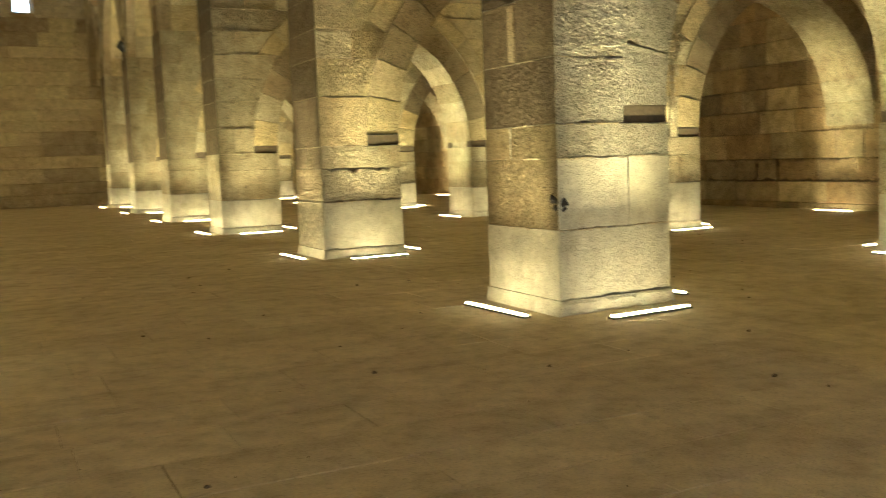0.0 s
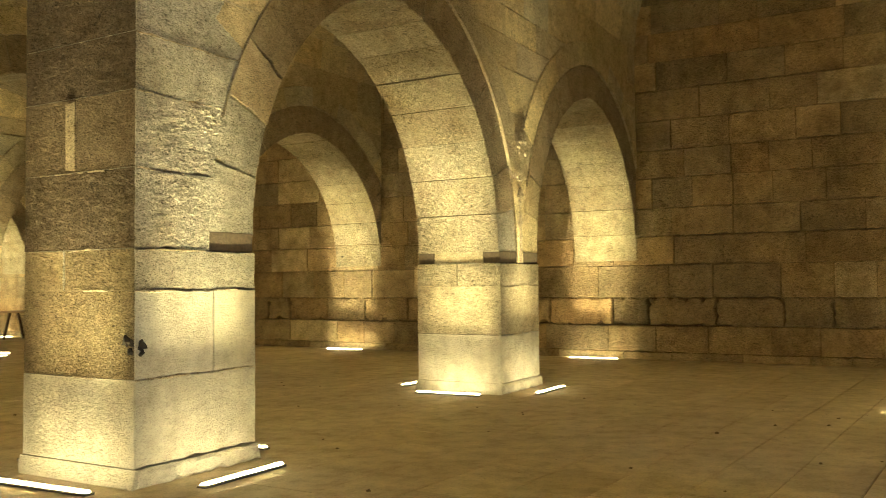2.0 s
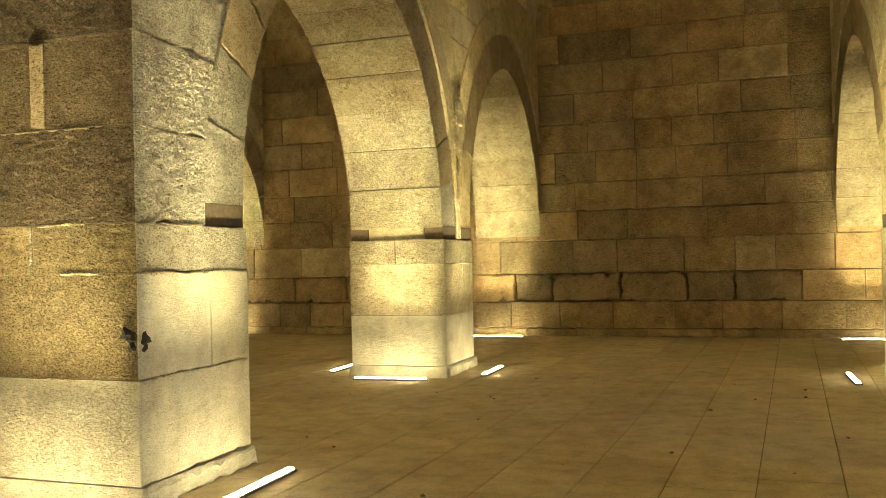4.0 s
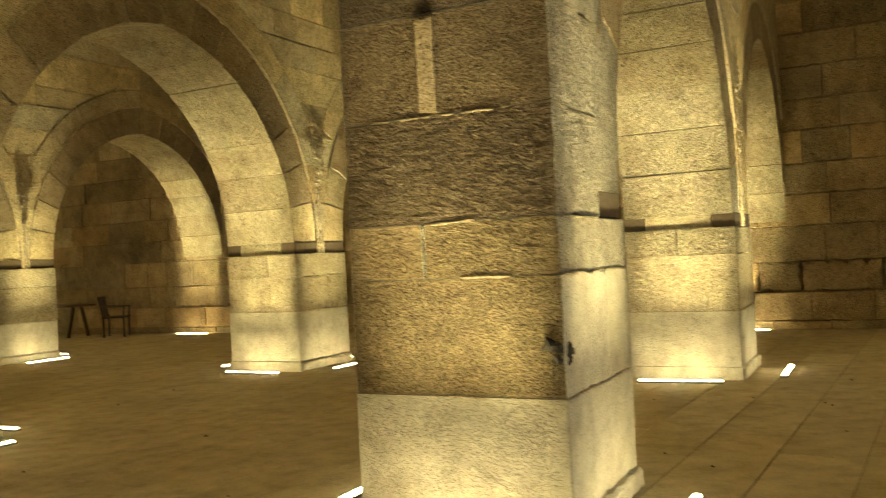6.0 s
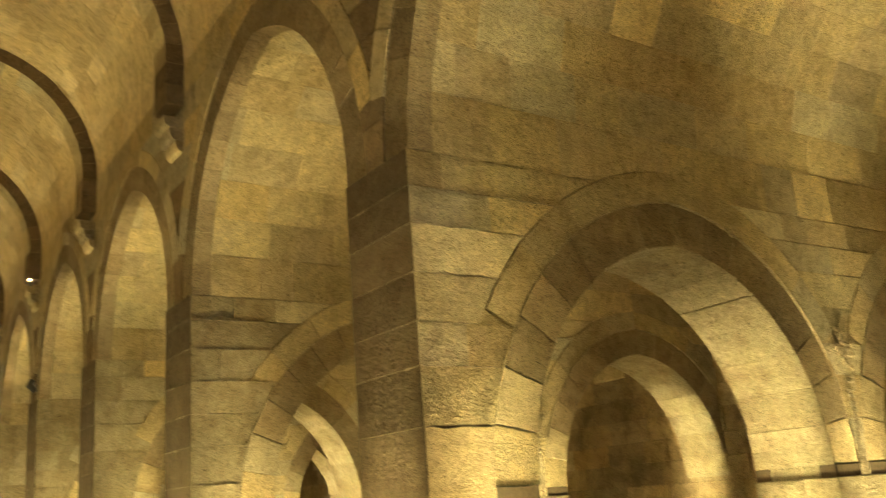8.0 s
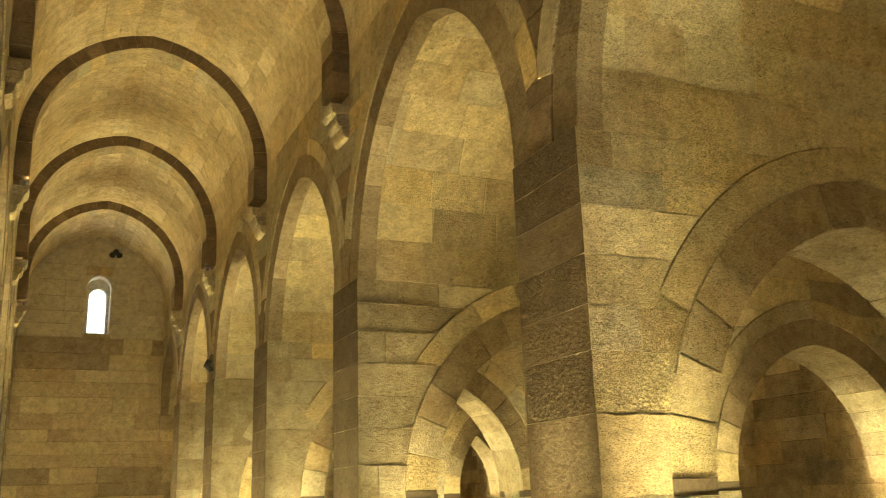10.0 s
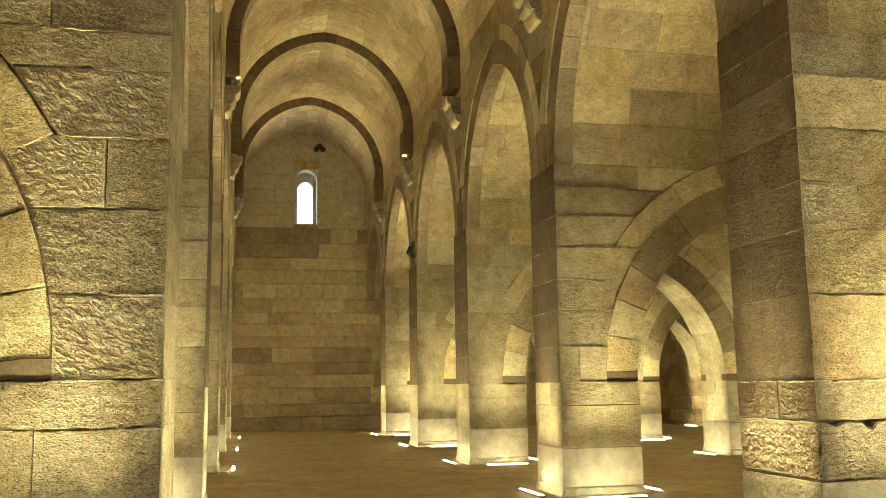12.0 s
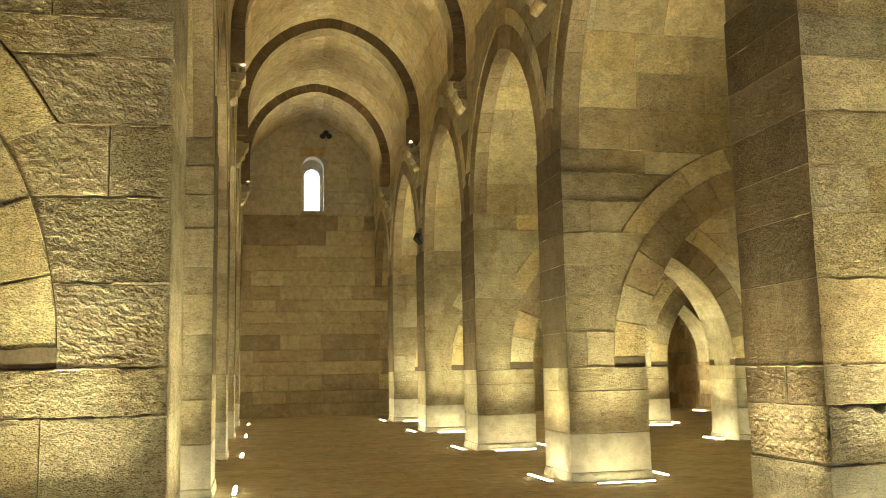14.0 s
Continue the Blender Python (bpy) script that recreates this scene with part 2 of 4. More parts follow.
def prism(poly, w0, w1, put, bevel=0.007, rough=0.008, fine=False, rag=0.013, r=rng):
    """A stone: the outline poly, given in a wall's own plane, from depth w0 to w1, with worn arrises on both faces.
    put(u, v, w) gives the place in the world."""
    if area2(poly) < 0:
        poly = poly[::-1]
    gap = 0.0032
    pts = densify(poly, 0.055) if fine else list(poly)
    n = len(pts)

    def inset(p, i, d):
        a, b = pts[i - 1], pts[(i + 1) % n]
        tx, ty = b[0] - a[0], b[1] - a[1]
        l = math.hypot(tx, ty) or 1.0
        nx, ny = -ty / l, tx / l
        return p[0] + nx * d, p[1] + ny * d

    d0, d1 = r.uniform(0, rough), r.uniform(0, rough)
    seed = r.uniform(0, 99)
    worn = []
    for i, p in enumerate(pts):
        a, b = pts[i - 1], pts[(i + 1) % n]
        level = abs(b[0] - a[0]) > 1.5 * abs(b[1] - a[1]) or rag > 0.04
        worn.append(rag * max(0.0, noise.noise(Vector((p[0] * 11 + seed, p[1] * 11, 0.0))) * 1.6 + 0.1) ** 1.5 if fine and level else 0.0)
    loops = []
    for w, sgn, setback in ((w0, 1, d0), (w1, -1, d1)):
        edge, face = [], []
        for i, p in enumerate(pts):
            k = bevel * (r.uniform(0.25, 1.2) if fine else r.uniform(0.7, 1.3))
            u, v = inset(p, i, gap + worn[i])
            edge.append(put(u, v, w + sgn * (setback + k)))
            u, v = inset(p, i, gap + worn[i] + k)
            face.append(put(u, v, w + sgn * setback))
        loops.append((edge, face))
    (e0, f0), (e1, f1) = loops
    verts = f0 + e0 + e1 + f1
    faces = [tuple(range(n))[::-1], tuple(range(3 * n, 4 * n))]
    for i in range(n):
        j = (i + 1) % n
        for a in (0, n, 2 * n):
            faces.append((a + i, a + j, a + n + j, a + n + i))
    return verts, faces


def relief(poly, face, r, amount=1.0, cell=0.0145):
    """Weathered skin over one face of a stone: a grid of small facets inside the outline poly, chipped in ledges, with
    its border tucked under the face. face(a, b, out) gives the place in the world."""
    p = np.array(poly)
    (a0, b0), (a1, b1) = p.min(0), p.max(0)
    na, nb = int((a1 - a0) / cell) + 1, int((b1 - b0) / cell) + 1
    ga, gb = np.meshgrid(a0 + (np.arange(na) + 0.5) * cell, b0 + (np.arange(nb) + 0.5) * cell, indexing="ij")
    inside = np.zeros(ga.shape, bool)
    near_edge = np.full(ga.shape, 9.0)
    for (xa, ya), (xb, yb) in zip(p, np.roll(p, -1, 0)):
        dx, dy = xb - xa, yb - ya
        f = np.clip(((ga - xa) * dx + (gb - ya) * dy) / max(1e-9, dx * dx + dy * dy), 0, 1)
        near_edge = np.minimum(near_edge, np.hypot(ga - xa - f * dx, gb - ya - f * dy))
        if abs(dy) > 1e-9:
            inside ^= ((ya > gb) != (yb > gb)) & (ga < xa + (gb - ya) * dx / dy)
    inside &= near_edge > 0.008
    index = np.full(ga.shape, -1)
    verts, faces = [], []
    sd = r.uniform(0, 300)
    rough = amount * r.choice((0.45, 0.55, 0.65, 0.75))
    for ia, ib in zip(*np.nonzero(inside)):
        a, b = float(ga[ia, ib]), float(gb[ia, ib])
        n = noise.fractal(Vector((a * 17 + sd, b * 27, sd)), 0.6, 2.1, 4)
        patch = noise.noise(Vector((a * 2.6 + sd, b * 3.4, 7.0)))
        chip = min(1.0, max(0.0, (n + 0.12 + 0.35 * patch) / 0.22))
        pit = min(1.0, max(0.0, (noise.noise(Vector((a * 30, b * 40 + sd, 2.0))) - 0.25) / 0.12)) * (patch > -0.1)
        fade = min(1.0, max(0.0, (float(near_edge[ia, ib]) - 0.008) / 0.018))
        out = -0.012 + fade * (0.006 + rough * (0.008 * chip + 0.003 * n - 0.010 * pit))
        index[ia, ib] = len(verts)
        verts.append(face(a + r.uniform(-0.003, 0.003), b + r.uniform(-0.003, 0.003), out))
    for ia in range(na - 1):
        for ib in range(nb - 1):
            q = (index[ia, ib], index[ia + 1, ib], index[ia + 1, ib + 1], index[ia, ib + 1])
            if min(q) >= 0:
                faces.append(tuple(int(x) for x in q))
    return verts, faces


def add_stone(name, poly, w0, w1, put, mats, parent, side=None, skin="", skin_amount=1.0, extra=None, skin_drop=0.0, **kw):
    """side: (axis vector, slot) gives the faces that look that way the second material.
    skin: "f" gives the face at w0 a weathered relief, "s" the face on the nave side too."""
    v, f = prism(poly, w0, w1, put, **kw)
    flank = (0, 0)
    r = kw.get("r", rng)
    top_z = max(p[1] for p in poly) - skin_drop
    if "f" in skin:
        sv, sf = relief([(p[0], min(p[1], top_z)) for p in poly], lambda a, b, d: put(a, b, w0 - d), r, skin_amount)
        f += [tuple(i + len(v) for i in q) for q in sf]
        v += sv
    if "s" in skin:
        lo, z0, z1 = min(p[0] for p in poly), min(p[1] for p in poly), top_z
        sv, sf = relief([(w0, z0), (w1, z0), (w1, z1), (w0, z1)], lambda a, b, d: put(lo - d, b, a), r, skin_amount)
        flank = (len(f), len(f) + len(sf))
        f += [tuple(i + len(v) for i in q) for q in sf]
        v += sv
    if extra:
        f += [tuple(i + len(v) for i in q) for q in extra[1]]
        v += extra[0]
    c = Vector((sum(p[0] for p in v), sum(p[1] for p in v), sum(p[2] for p in v))) / len(v)
    loc = [tuple(Vector(p) - c) for p in v]
    me = bpy.data.meshes.new(name)
    me.from_pydata(loc, [], f)
    for m in mats:
        me.materials.append(m)
    me.update()
    bm = bmesh.new()
    bm.from_mesh(me)
    bmesh.ops.recalc_face_normals(bm, faces=bm.faces)
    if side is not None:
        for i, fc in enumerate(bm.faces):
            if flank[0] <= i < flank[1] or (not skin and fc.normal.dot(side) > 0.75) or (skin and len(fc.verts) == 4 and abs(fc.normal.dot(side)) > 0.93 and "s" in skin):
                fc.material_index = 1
    bm.to_mesh(me)
    bm.free()
    ob = new(name, me)
    if parent is not None:
        ob.parent = parent
        ob.location = c - parent.location
    else:
        ob.location = c
    return ob


def clip(poly, a, b, c):
    """The part of poly where a*u + b*v >= c."""
    out = []
    for i in range(len(poly)):
        p, q = poly[i - 1], poly[i]
        dp, dq = a * p[0] + b * p[1] - c, a * q[0] + b * q[1] - c
        if (dp >= 0) != (dq >= 0):
            f = dp / (dp - dq)
            out.append((p[0] + (q[0] - p[0]) * f, p[1] + (q[1] - p[1]) * f))
        if dq >= 0:
            out.append(q)
    return out


class Arch:
    """A two-centred pointed arch: middle c, springing z, half span a, rise h."""

    def __init__(self, c, z, a, h):
        self.c, self.z, self.a, self.h = c, z, a, h
        self.r = (a * a + h * h) / (2 * a)
        self.o = self.r - a

    def top(self, t=0.0):
        return self.z + math.sqrt((self.r + t) ** 2 - self.o ** 2)

    def half(self, z, t=0.0):
        """Half width at the height z of the curve t outside the opening."""
        d = (self.r + t) ** 2 - max(0.0, z - self.z) ** 2
        return math.sqrt(d) - self.o if d > self.o ** 2 else 0.0

    def point(self, s, ang, t):
        x = (self.r + t) * math.cos(ang) - self.o
        if x < 0:
            return self.c, self.top(t)
        return self.c + s * x, self.z + (self.r + t) * math.sin(ang)

    def wedges(self, t0, t1, n, sub=2):
        """Outlines of the stones of a ring from t0 to t1 outside the opening, n on each side."""
        out = []
        end = math.acos(self.o / (self.r + t0))
        endo = math.acos(self.o / (self.r + t1))
        for s in (-1, 1):
            for i in range(n):
                a0, a1 = end * i / n, end * (i + 1) / n
                b1 = endo if i == n - 1 else a1
                inner = [self.point(s, a0 + (a1 - a0) * j / sub, t0) for j in range(sub + 1)]
                outer = [self.point(s, a0 + (b1 - a0) * j / sub, t1) for j in range(sub + 1)]
                out.append(inner + outer[::-1])
        return out

    def curve(self, s, z0, z1, t, n=4):
        return [(self.c + s * self.half(z0 + (z1 - z0) * j / n, t), z0 + (z1 - z0) * j / n) for j in range(n + 1)]


def courses(z0, z1, h, r, var=0.07):
    zs = [z0]
    while z1 - zs[-1] > h * 1.5:
        zs.append(zs[-1] + h + r.uniform(-var, var))
    return zs + [z1]


def coursed(u0, u1, zs, arches, t, r, lo=0.5, hi=1.05, jag=0.0):
    """Outlines of the blocks of a coursed wall from u0 to u1, cut round the rings of the arches."""
    out = []
    for z0, z1 in zip(zs, zs[1:]):
        spans = [(u0, None, u1, None)]
        for a in arches:
            if z1 <= a.z or z0 >= a.top(t) - 0.01:
                continue
            new_spans = []
            for l, la, rr, ra in spans:
                if l < a.c < rr:
                    new_spans += [(l, la, a.c, a), (a.c, a, rr, ra)]
                else:
                    new_spans.append((l, la, rr, ra))
            spans = new_spans
        for l, la, rr, ra in spans:
            top_l = la.c + la.half(z1, t) if la else l
            top_r = ra.c - ra.half(z1, t) if ra else rr
            bot_l = la.c + la.half(z0, t) if la else l
            bot_r = ra.c - ra.half(z0, t) if ra else rr
            if top_r - top_l < 0.06:
                continue
            inner_l, inner_r = max(top_l, bot_l), min(top_r, bot_r)
            cuts = []
            x = inner_l + r.uniform(lo * 0.6, hi)
            while x < inner_r - lo * 0.6:
                cuts.append(x)
                x += r.uniform(lo, hi)
            if bot_r - bot_l < 0.05 and not cuts:
                cuts = []
            edges = [None] + cuts + [None]
            for e0, e1 in zip(edges, edges[1:]):
                if e0 is None:
                    if la:
                        zt = min(z1, la.top(t))
                        left = la.curve(1, z0, zt, t)
                        if z1 > zt + 1e-4:
                            left.append((la.c, z1))
                    else:
                        left = [(l, z0), (l, z1)]
                else:
                    left = [(e0, z0), (e0, z1)]
                if e1 is None:
                    if ra:
                        zt = min(z1, ra.top(t))
                        right = ra.curve(-1, z0, zt, t)
                        if z1 > zt + 1e-4:
                            right.append((ra.c, z1))
                    else:
                        right = [(rr, z0), (rr, z1)]
                else:
                    right = [(e1, z0), (e1, z1)]
                if right[0][0] - left[0][0] < 0.02 and len(left) + len(right) > 4:
                    # the rings meet below: keep the part above the meeting
                    pts = [(a, b) for a, b in zip(left, right) if b[0] - a[0] > 0.01]
                    if not pts:
                        continue
                    left, right = [p[0] for p in pts], [p[1] for p in pts]
                poly = left[::-1] + right
                if abs(area2(poly)) > 0.02:
                    out.append(poly)
    return out


def box_bm(bm, x0, x1, y0, y1, z0, z1, bevel=0.0):
    made = bmesh.ops.create_cube(bm, size=1.0, matrix=Matrix.Translation(((x0 + x1) / 2, (y0 + y1) / 2, (z0 + z1) / 2)) @ Matrix.Diagonal((x1 - x0, y1 - y0, z1 - z0, 1)))
    if bevel:
        edges = list({e for v in made["verts"] for e in v.link_edges})
        bmesh.ops.bevel(bm, geom=edges, offset=bevel, segments=1, affect="EDGES")


def joined(name, pieces, mats, parent=None):
    """Many stones as one mesh."""
    verts, faces = [], []
    for v, f in pieces:
        b = len(verts)
        verts += v
        faces += [tuple(i + b for i in q) for q in f]
    me = bpy.data.meshes.new(name)
    me.from_pydata(verts, [], faces)
    for m in mats:
        me.materials.append(m)
    bm = bmesh.new()
    bm.from_mesh(me)
    bmesh.ops.recalc_face_normals(bm, faces=bm.faces)
    bm.to_mesh(me)
    bm.free()
    ob = new(name, me)
    if parent is not None:
        ob.parent = parent
    return ob


# ---------------------------------------------------------------- an arcade row
def world_put(side, k):
    """Places a row's own (distance from the nave face, height, depth) in the hall."""
    y = row_y(k)
    if side > 0:
        return lambda u, v, w: (XR + u, y + skew(k) * u + w, v)
    return lambda u, v, w: (XL - u, y + w, v)


PIER_Z = [0.0, 0.70, 1.27, 1.58, 2.12, 2.62, 3.03, 3.50, 3.98, 4.38, 4.75]
ROW_Z = {(1, 0): [0.0, 0.71, 1.30, 1.58, 2.12, 2.64, 3.03, 3.46, 3.98, 4.38, 4.75],
         (1, 1): [0.0, 0.79, 1.25, 1.56, 2.24, 2.76, 3.15, 3.59, 4.04, 4.40, 4.75],
         (-1, 1): [0.0, 0.70, 1.31, 1.63, 2.20, 2.78, 3.29, 3.77, 4.05, 4.40, 4.75]}


def joint_ribbon(a, b, z, out, put, r, thick=1.0):
    """A ragged lip of pale mortar along a level joint from a to b, both (u, w); out: the way it stands proud, (du, dw)."""
    length = math.hypot(b[0] - a[0], b[1] - a[1])
    n = max(3, int(length / 0.022))
    sd = r.uniform(0, 200)
    verts, faces, last = [], [], None
    for i in range(n + 1):
        f = i / n
        u, w = a[0] + (b[0] - a[0]) * f, a[1] + (b[1] - a[1]) * f
        x = f * length
        g = noise.noise(Vector((x * 2.1 + sd, z, 1.0))) + 0.7 * noise.noise(Vector((x * 17 + sd, z, 5.0))) + (0.12 if out[1] else -0.12)
        if g < 0.02:
            last = None
            continue
        wide = thick * min(0.014, 0.004 + 0.014 * g)
        rise = 0.001 + thick * 0.006 * min(1.0, g)
        zz = z - 0.004 + 0.008 * noise.noise(Vector((x * 9 + sd, 3.0, z)))
        k = len(verts)
        verts += [put(u + out[0] * e, zz + d, w + out[1] * e) for d, e in ((-wide, -0.012), (-wide * 0.4, rise), (wide * 0.5, rise * 0.8), (wide, -0.012))]
        if last is not None:
            faces += [(last + q, last + q + 1, k + q + 1, k + q) for q in range(3)]
        last = k
    return verts, faces


def mortar_joints(lines, put, parent, r):
    pieces = [p for p in (joint_ribbon(a, b, z, out, put, r) for a, b, z, out in lines) if p[1]]
    if pieces:
        ob = joined("mortar_joint", pieces, [m_pale_mortar], parent)
        ob.matrix_parent_inverse = parent.matrix_basis.inverted()
        tagged(ob, "pale ragged mortar lips in the joints", kind="stuff")


def pier_stack(name, u0, u1, put, zs, label, near, nave_face, side, r, gash=False, front=None, skin=""):
    base = put((u0 + u1) / 2, 0, 0)
    top = tagged(empty(name, *base), label, "pier", "piers of the hall")
    h = THICK / 2
    e = 0.035
    zp = 0.13
    add_stone("plinth", [(u0 - e, 0.0), (u1 + e, 0.0), (u1 + e * 0.3, zp), (u0 - e * 0.3, zp)], -h - e, h + e, put, [m_base, m_base], top, None, bevel=0.03, fine=True, r=r)
    zs = [zp] + list(zs[1:])
    c_ = 0.14
    add_stone("core", [(u0 + c_, 0.05), (u1 - c_, 0.05), (u1 - c_, zs[-1]), (u0 + c_, zs[-1])], -h + c_, h - c_, put, [m_mortar], top, None, r=r)
    for i, (z0, z1) in enumerate(zip(zs, zs[1:])):
        mat = m_base if i == 0 else m_pale
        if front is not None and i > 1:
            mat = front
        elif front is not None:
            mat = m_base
        # nave side browner upward: partly stained stone, partly the light's fading painted in
        mats = [mat, m_base if i == 0 else (m_tan_dim if front is not None else m_pale)]
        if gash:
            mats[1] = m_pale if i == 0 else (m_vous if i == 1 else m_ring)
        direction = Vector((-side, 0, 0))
        if gash and i == 1:
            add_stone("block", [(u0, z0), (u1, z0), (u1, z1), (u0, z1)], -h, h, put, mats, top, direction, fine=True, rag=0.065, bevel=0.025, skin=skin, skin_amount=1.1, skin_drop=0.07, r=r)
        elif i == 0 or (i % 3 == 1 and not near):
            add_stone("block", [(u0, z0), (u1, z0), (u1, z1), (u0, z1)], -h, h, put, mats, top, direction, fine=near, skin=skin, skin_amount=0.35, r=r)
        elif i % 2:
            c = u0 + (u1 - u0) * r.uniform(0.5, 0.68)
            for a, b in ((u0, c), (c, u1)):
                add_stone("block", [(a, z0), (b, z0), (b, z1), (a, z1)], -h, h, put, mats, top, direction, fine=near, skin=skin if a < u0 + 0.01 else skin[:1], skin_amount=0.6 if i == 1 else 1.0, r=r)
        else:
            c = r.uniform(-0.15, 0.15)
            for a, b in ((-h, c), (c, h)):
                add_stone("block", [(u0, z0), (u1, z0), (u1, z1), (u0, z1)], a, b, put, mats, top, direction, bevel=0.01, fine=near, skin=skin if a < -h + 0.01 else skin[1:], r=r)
    if near:
        lines = []
        for z in zs[1:-1]:
            lines.append(((u0, -h), (u1, -h), z, (0, -1)))
            lines.append(((u0, -h), (u0, h), z, (-1, 0)))
            if u0 < 0.01 and side > 0:
                lines.append(((u1, -h), (u1, h), z, (1, 0)))
        mortar_joints(lines, put, top, r)
    return top


def low_arch(arch, put, lo, hi, near, r, side, foot):
    """Ring of brown voussoirs set back under a paler outer ring. lo, hi: where the neighbouring rings cut the outer one."""
    c = put(arch.c, arch.z, 0)
    top = tagged(empty("arch", *c), "pointed stone arch with brown voussoirs and pale soffit", "arch", "low arches of the hall")
    h = THICK / 2
    end = math.acos(arch.o / arch.r)
    for i, poly in enumerate(arch.wedges(0.0, 0.50, 8)):
        s_, n = (-1, 1)[i // 8], i % 8
        extra = None
        if near and side > 0:
            a0, a1 = arch.r * end * n / 8, arch.r * end * (n + 1) / 8
            extra = relief([(a0, -h + 0.02), (a1, -h + 0.02), (a1, h - 0.02), (a0, h - 0.02)],
                           lambda a, b, d: put(*arch.point(s_, a / arch.r, -d), b), r, 1.0, 0.02)
        # feet paler than the ring: partly their stone, partly lamp light painted in
        pale_lit_foot = n < ((2 if i < 8 else 1) if side > 0 else 4)
        v = add_stone("voussoir", poly, -h + 0.014, h - 0.014, put, [foot if pale_lit_foot else m_vous, m_pale], top, None, extra=extra, bevel=0.011, rough=0.012, fine=near, rag=0.022, r=r)
        first_extra = len(v.data.polygons) - (len(extra[1]) if extra else 0)
        for f in v.data.polygons:
            if f.index >= first_extra or abs(f.normal.y) < 0.6:
                f.material_index = 1
    for i, poly in enumerate(arch.wedges(0.50, 0.86, 6)):
        if i % 6 < 2:
            # rubble packing behind the foot of the ring
            if i % 6 == 1:
                add_stone("packing", poly, -h + 0.03, h - 0.03, put, [m_wall], top, None, r=r)
            continue
        poly = clip(clip(poly, 1, 0, lo), -1, 0, -hi)
        if len(poly) > 2 and abs(area2(poly)) > 0.01:
            add_stone("outer_voussoir", poly, -h - 0.004, h + 0.004, put, [m_wall], top, None, bevel=0.01, rough=0.006, r=r)
    return top


def impost(u0, u1, put, parent, bed, r):
    """Dark timber plates bedded in both faces below an arch."""
    h = THICK / 2
    zt = bed + 0.15
    add_stone("bed_stone", [(u0, bed), (u1 + 0.01, bed), (u1 + 0.01, zt), (u0, zt)], -h + 0.25, h - 0.25, put, [m_pale], parent, None, bevel=0.006, r=r)
    for w0, w1 in ((-h + 0.012, -h + 0.25), (h - 0.25, h - 0.012)):
        add_stone("timber_plate", [(u0, bed), (u1, bed), (u1, zt), (u0, zt)], w0, w1, put, [m_tie], parent, None, bevel=0.006, fine=True, r=r)


ARCH_H = 2.43
for side in (1, -1):
    for k in ROWS:
        r = random.Random(100 * k + side)
        put = world_put(side, k)
        near = side > 0 and k in (0, 1) or side < 0 and k == 1
        a1 = Arch(PIER_W + SPAN / 2, SPRING + 0.11, SPAN / 2, ARCH_H)
        a2 = Arch(PIER_W + SPAN + PIER2_W + SPAN2 / 2, SPRING + 0.11, SPAN2 / 2, ARCH_H)
        p1 = PIER_W + SPAN
        zs = ROW_Z.get((side, k)) or [z + (r.uniform(-0.04, 0.04) if 0 < i < 10 and i != 3 else 0) for i, z in enumerate(PIER_Z)]
        bed = zs[3]
        low = zs[:4]
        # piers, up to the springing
        pier = pier_stack("pier", 0, PIER_W, put, low, "square limestone pier with smooth pale base, beside the nave", near, False, side, r, gash=side > 0 and k == 1, front=m_grey if side > 0 and k == 0 else None, skin="fs" if near else "")
        second = pier_stack("pier", p1, p1 + PIER2_W, put, low, "square limestone pier carrying two low arches", near and k < 2, False, side, r, skin="fs" if side > 0 and k in (0, 1) else "")
        impost(PIER_W - 0.55, PIER_W - 0.012, put, pier, bed, r)
        impost(p1 + 0.012, p1 + PIER2_W / 2 - 0.01, put, second, bed, r)
        impost(p1 + PIER2_W / 2 + 0.01, p1 + PIER2_W - 0.012, put, second, bed, r)
        # arches
        mid2 = p1 + PIER2_W / 2
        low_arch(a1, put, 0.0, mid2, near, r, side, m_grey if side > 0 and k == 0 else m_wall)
        low_arch(a2, put, mid2, OUT + 0.05, near, r, side, m_wall)
        # masonry above the springing
        wall = tagged(empty("wall_arcade_%d_%s" % (k + 3, "east" if side > 0 else "west"), *put(OUT / 2, SPRING, 0)),
                      "coursed limestone wall over low arches, worn and pitted", "wall", kind="structure")
        h = THICK / 2
        up = zs[3:]
        direction = Vector((-side, 0, 0))
        ring2 = a1.z + (a1.r + 0.86) * math.sin(math.acos(a1.o / (a1.r + 0.5)) / 3)
        split = max(i for i, z in enumerate(up) if z <= ring2 + 0.25)
        for poly in coursed(0, OUT, up[:split + 1], [a1, a2], 0.50, r) + coursed(0, OUT, up[split:], [a1, a2], 0.86, r):
            lo_u = min(p[0] for p in poly)
            first = lo_u < 0.01
            # row 1's first stones are paler here, to make up for weak light
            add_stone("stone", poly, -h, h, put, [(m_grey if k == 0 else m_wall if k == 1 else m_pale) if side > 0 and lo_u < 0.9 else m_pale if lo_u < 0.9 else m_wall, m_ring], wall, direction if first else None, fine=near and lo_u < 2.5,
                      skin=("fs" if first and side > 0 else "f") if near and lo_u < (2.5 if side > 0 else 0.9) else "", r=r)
        if near or (side > 0 and k == 2):
            lines = []
            for z in up[:-1]:
                t = 0.50 if z <= ring2 + 0.25 else 0.86
                lines.append(((0.0, -h), (max(0.1, a1.c - a1.half(z, t)), -h), z, (0, -1)))
                lines.append(((0.0, -h), (0.0, h), z, (-1, 0)))
            mortar_joints(lines, put, wall, r)
        up2 = [4.75, VAULT_Z]
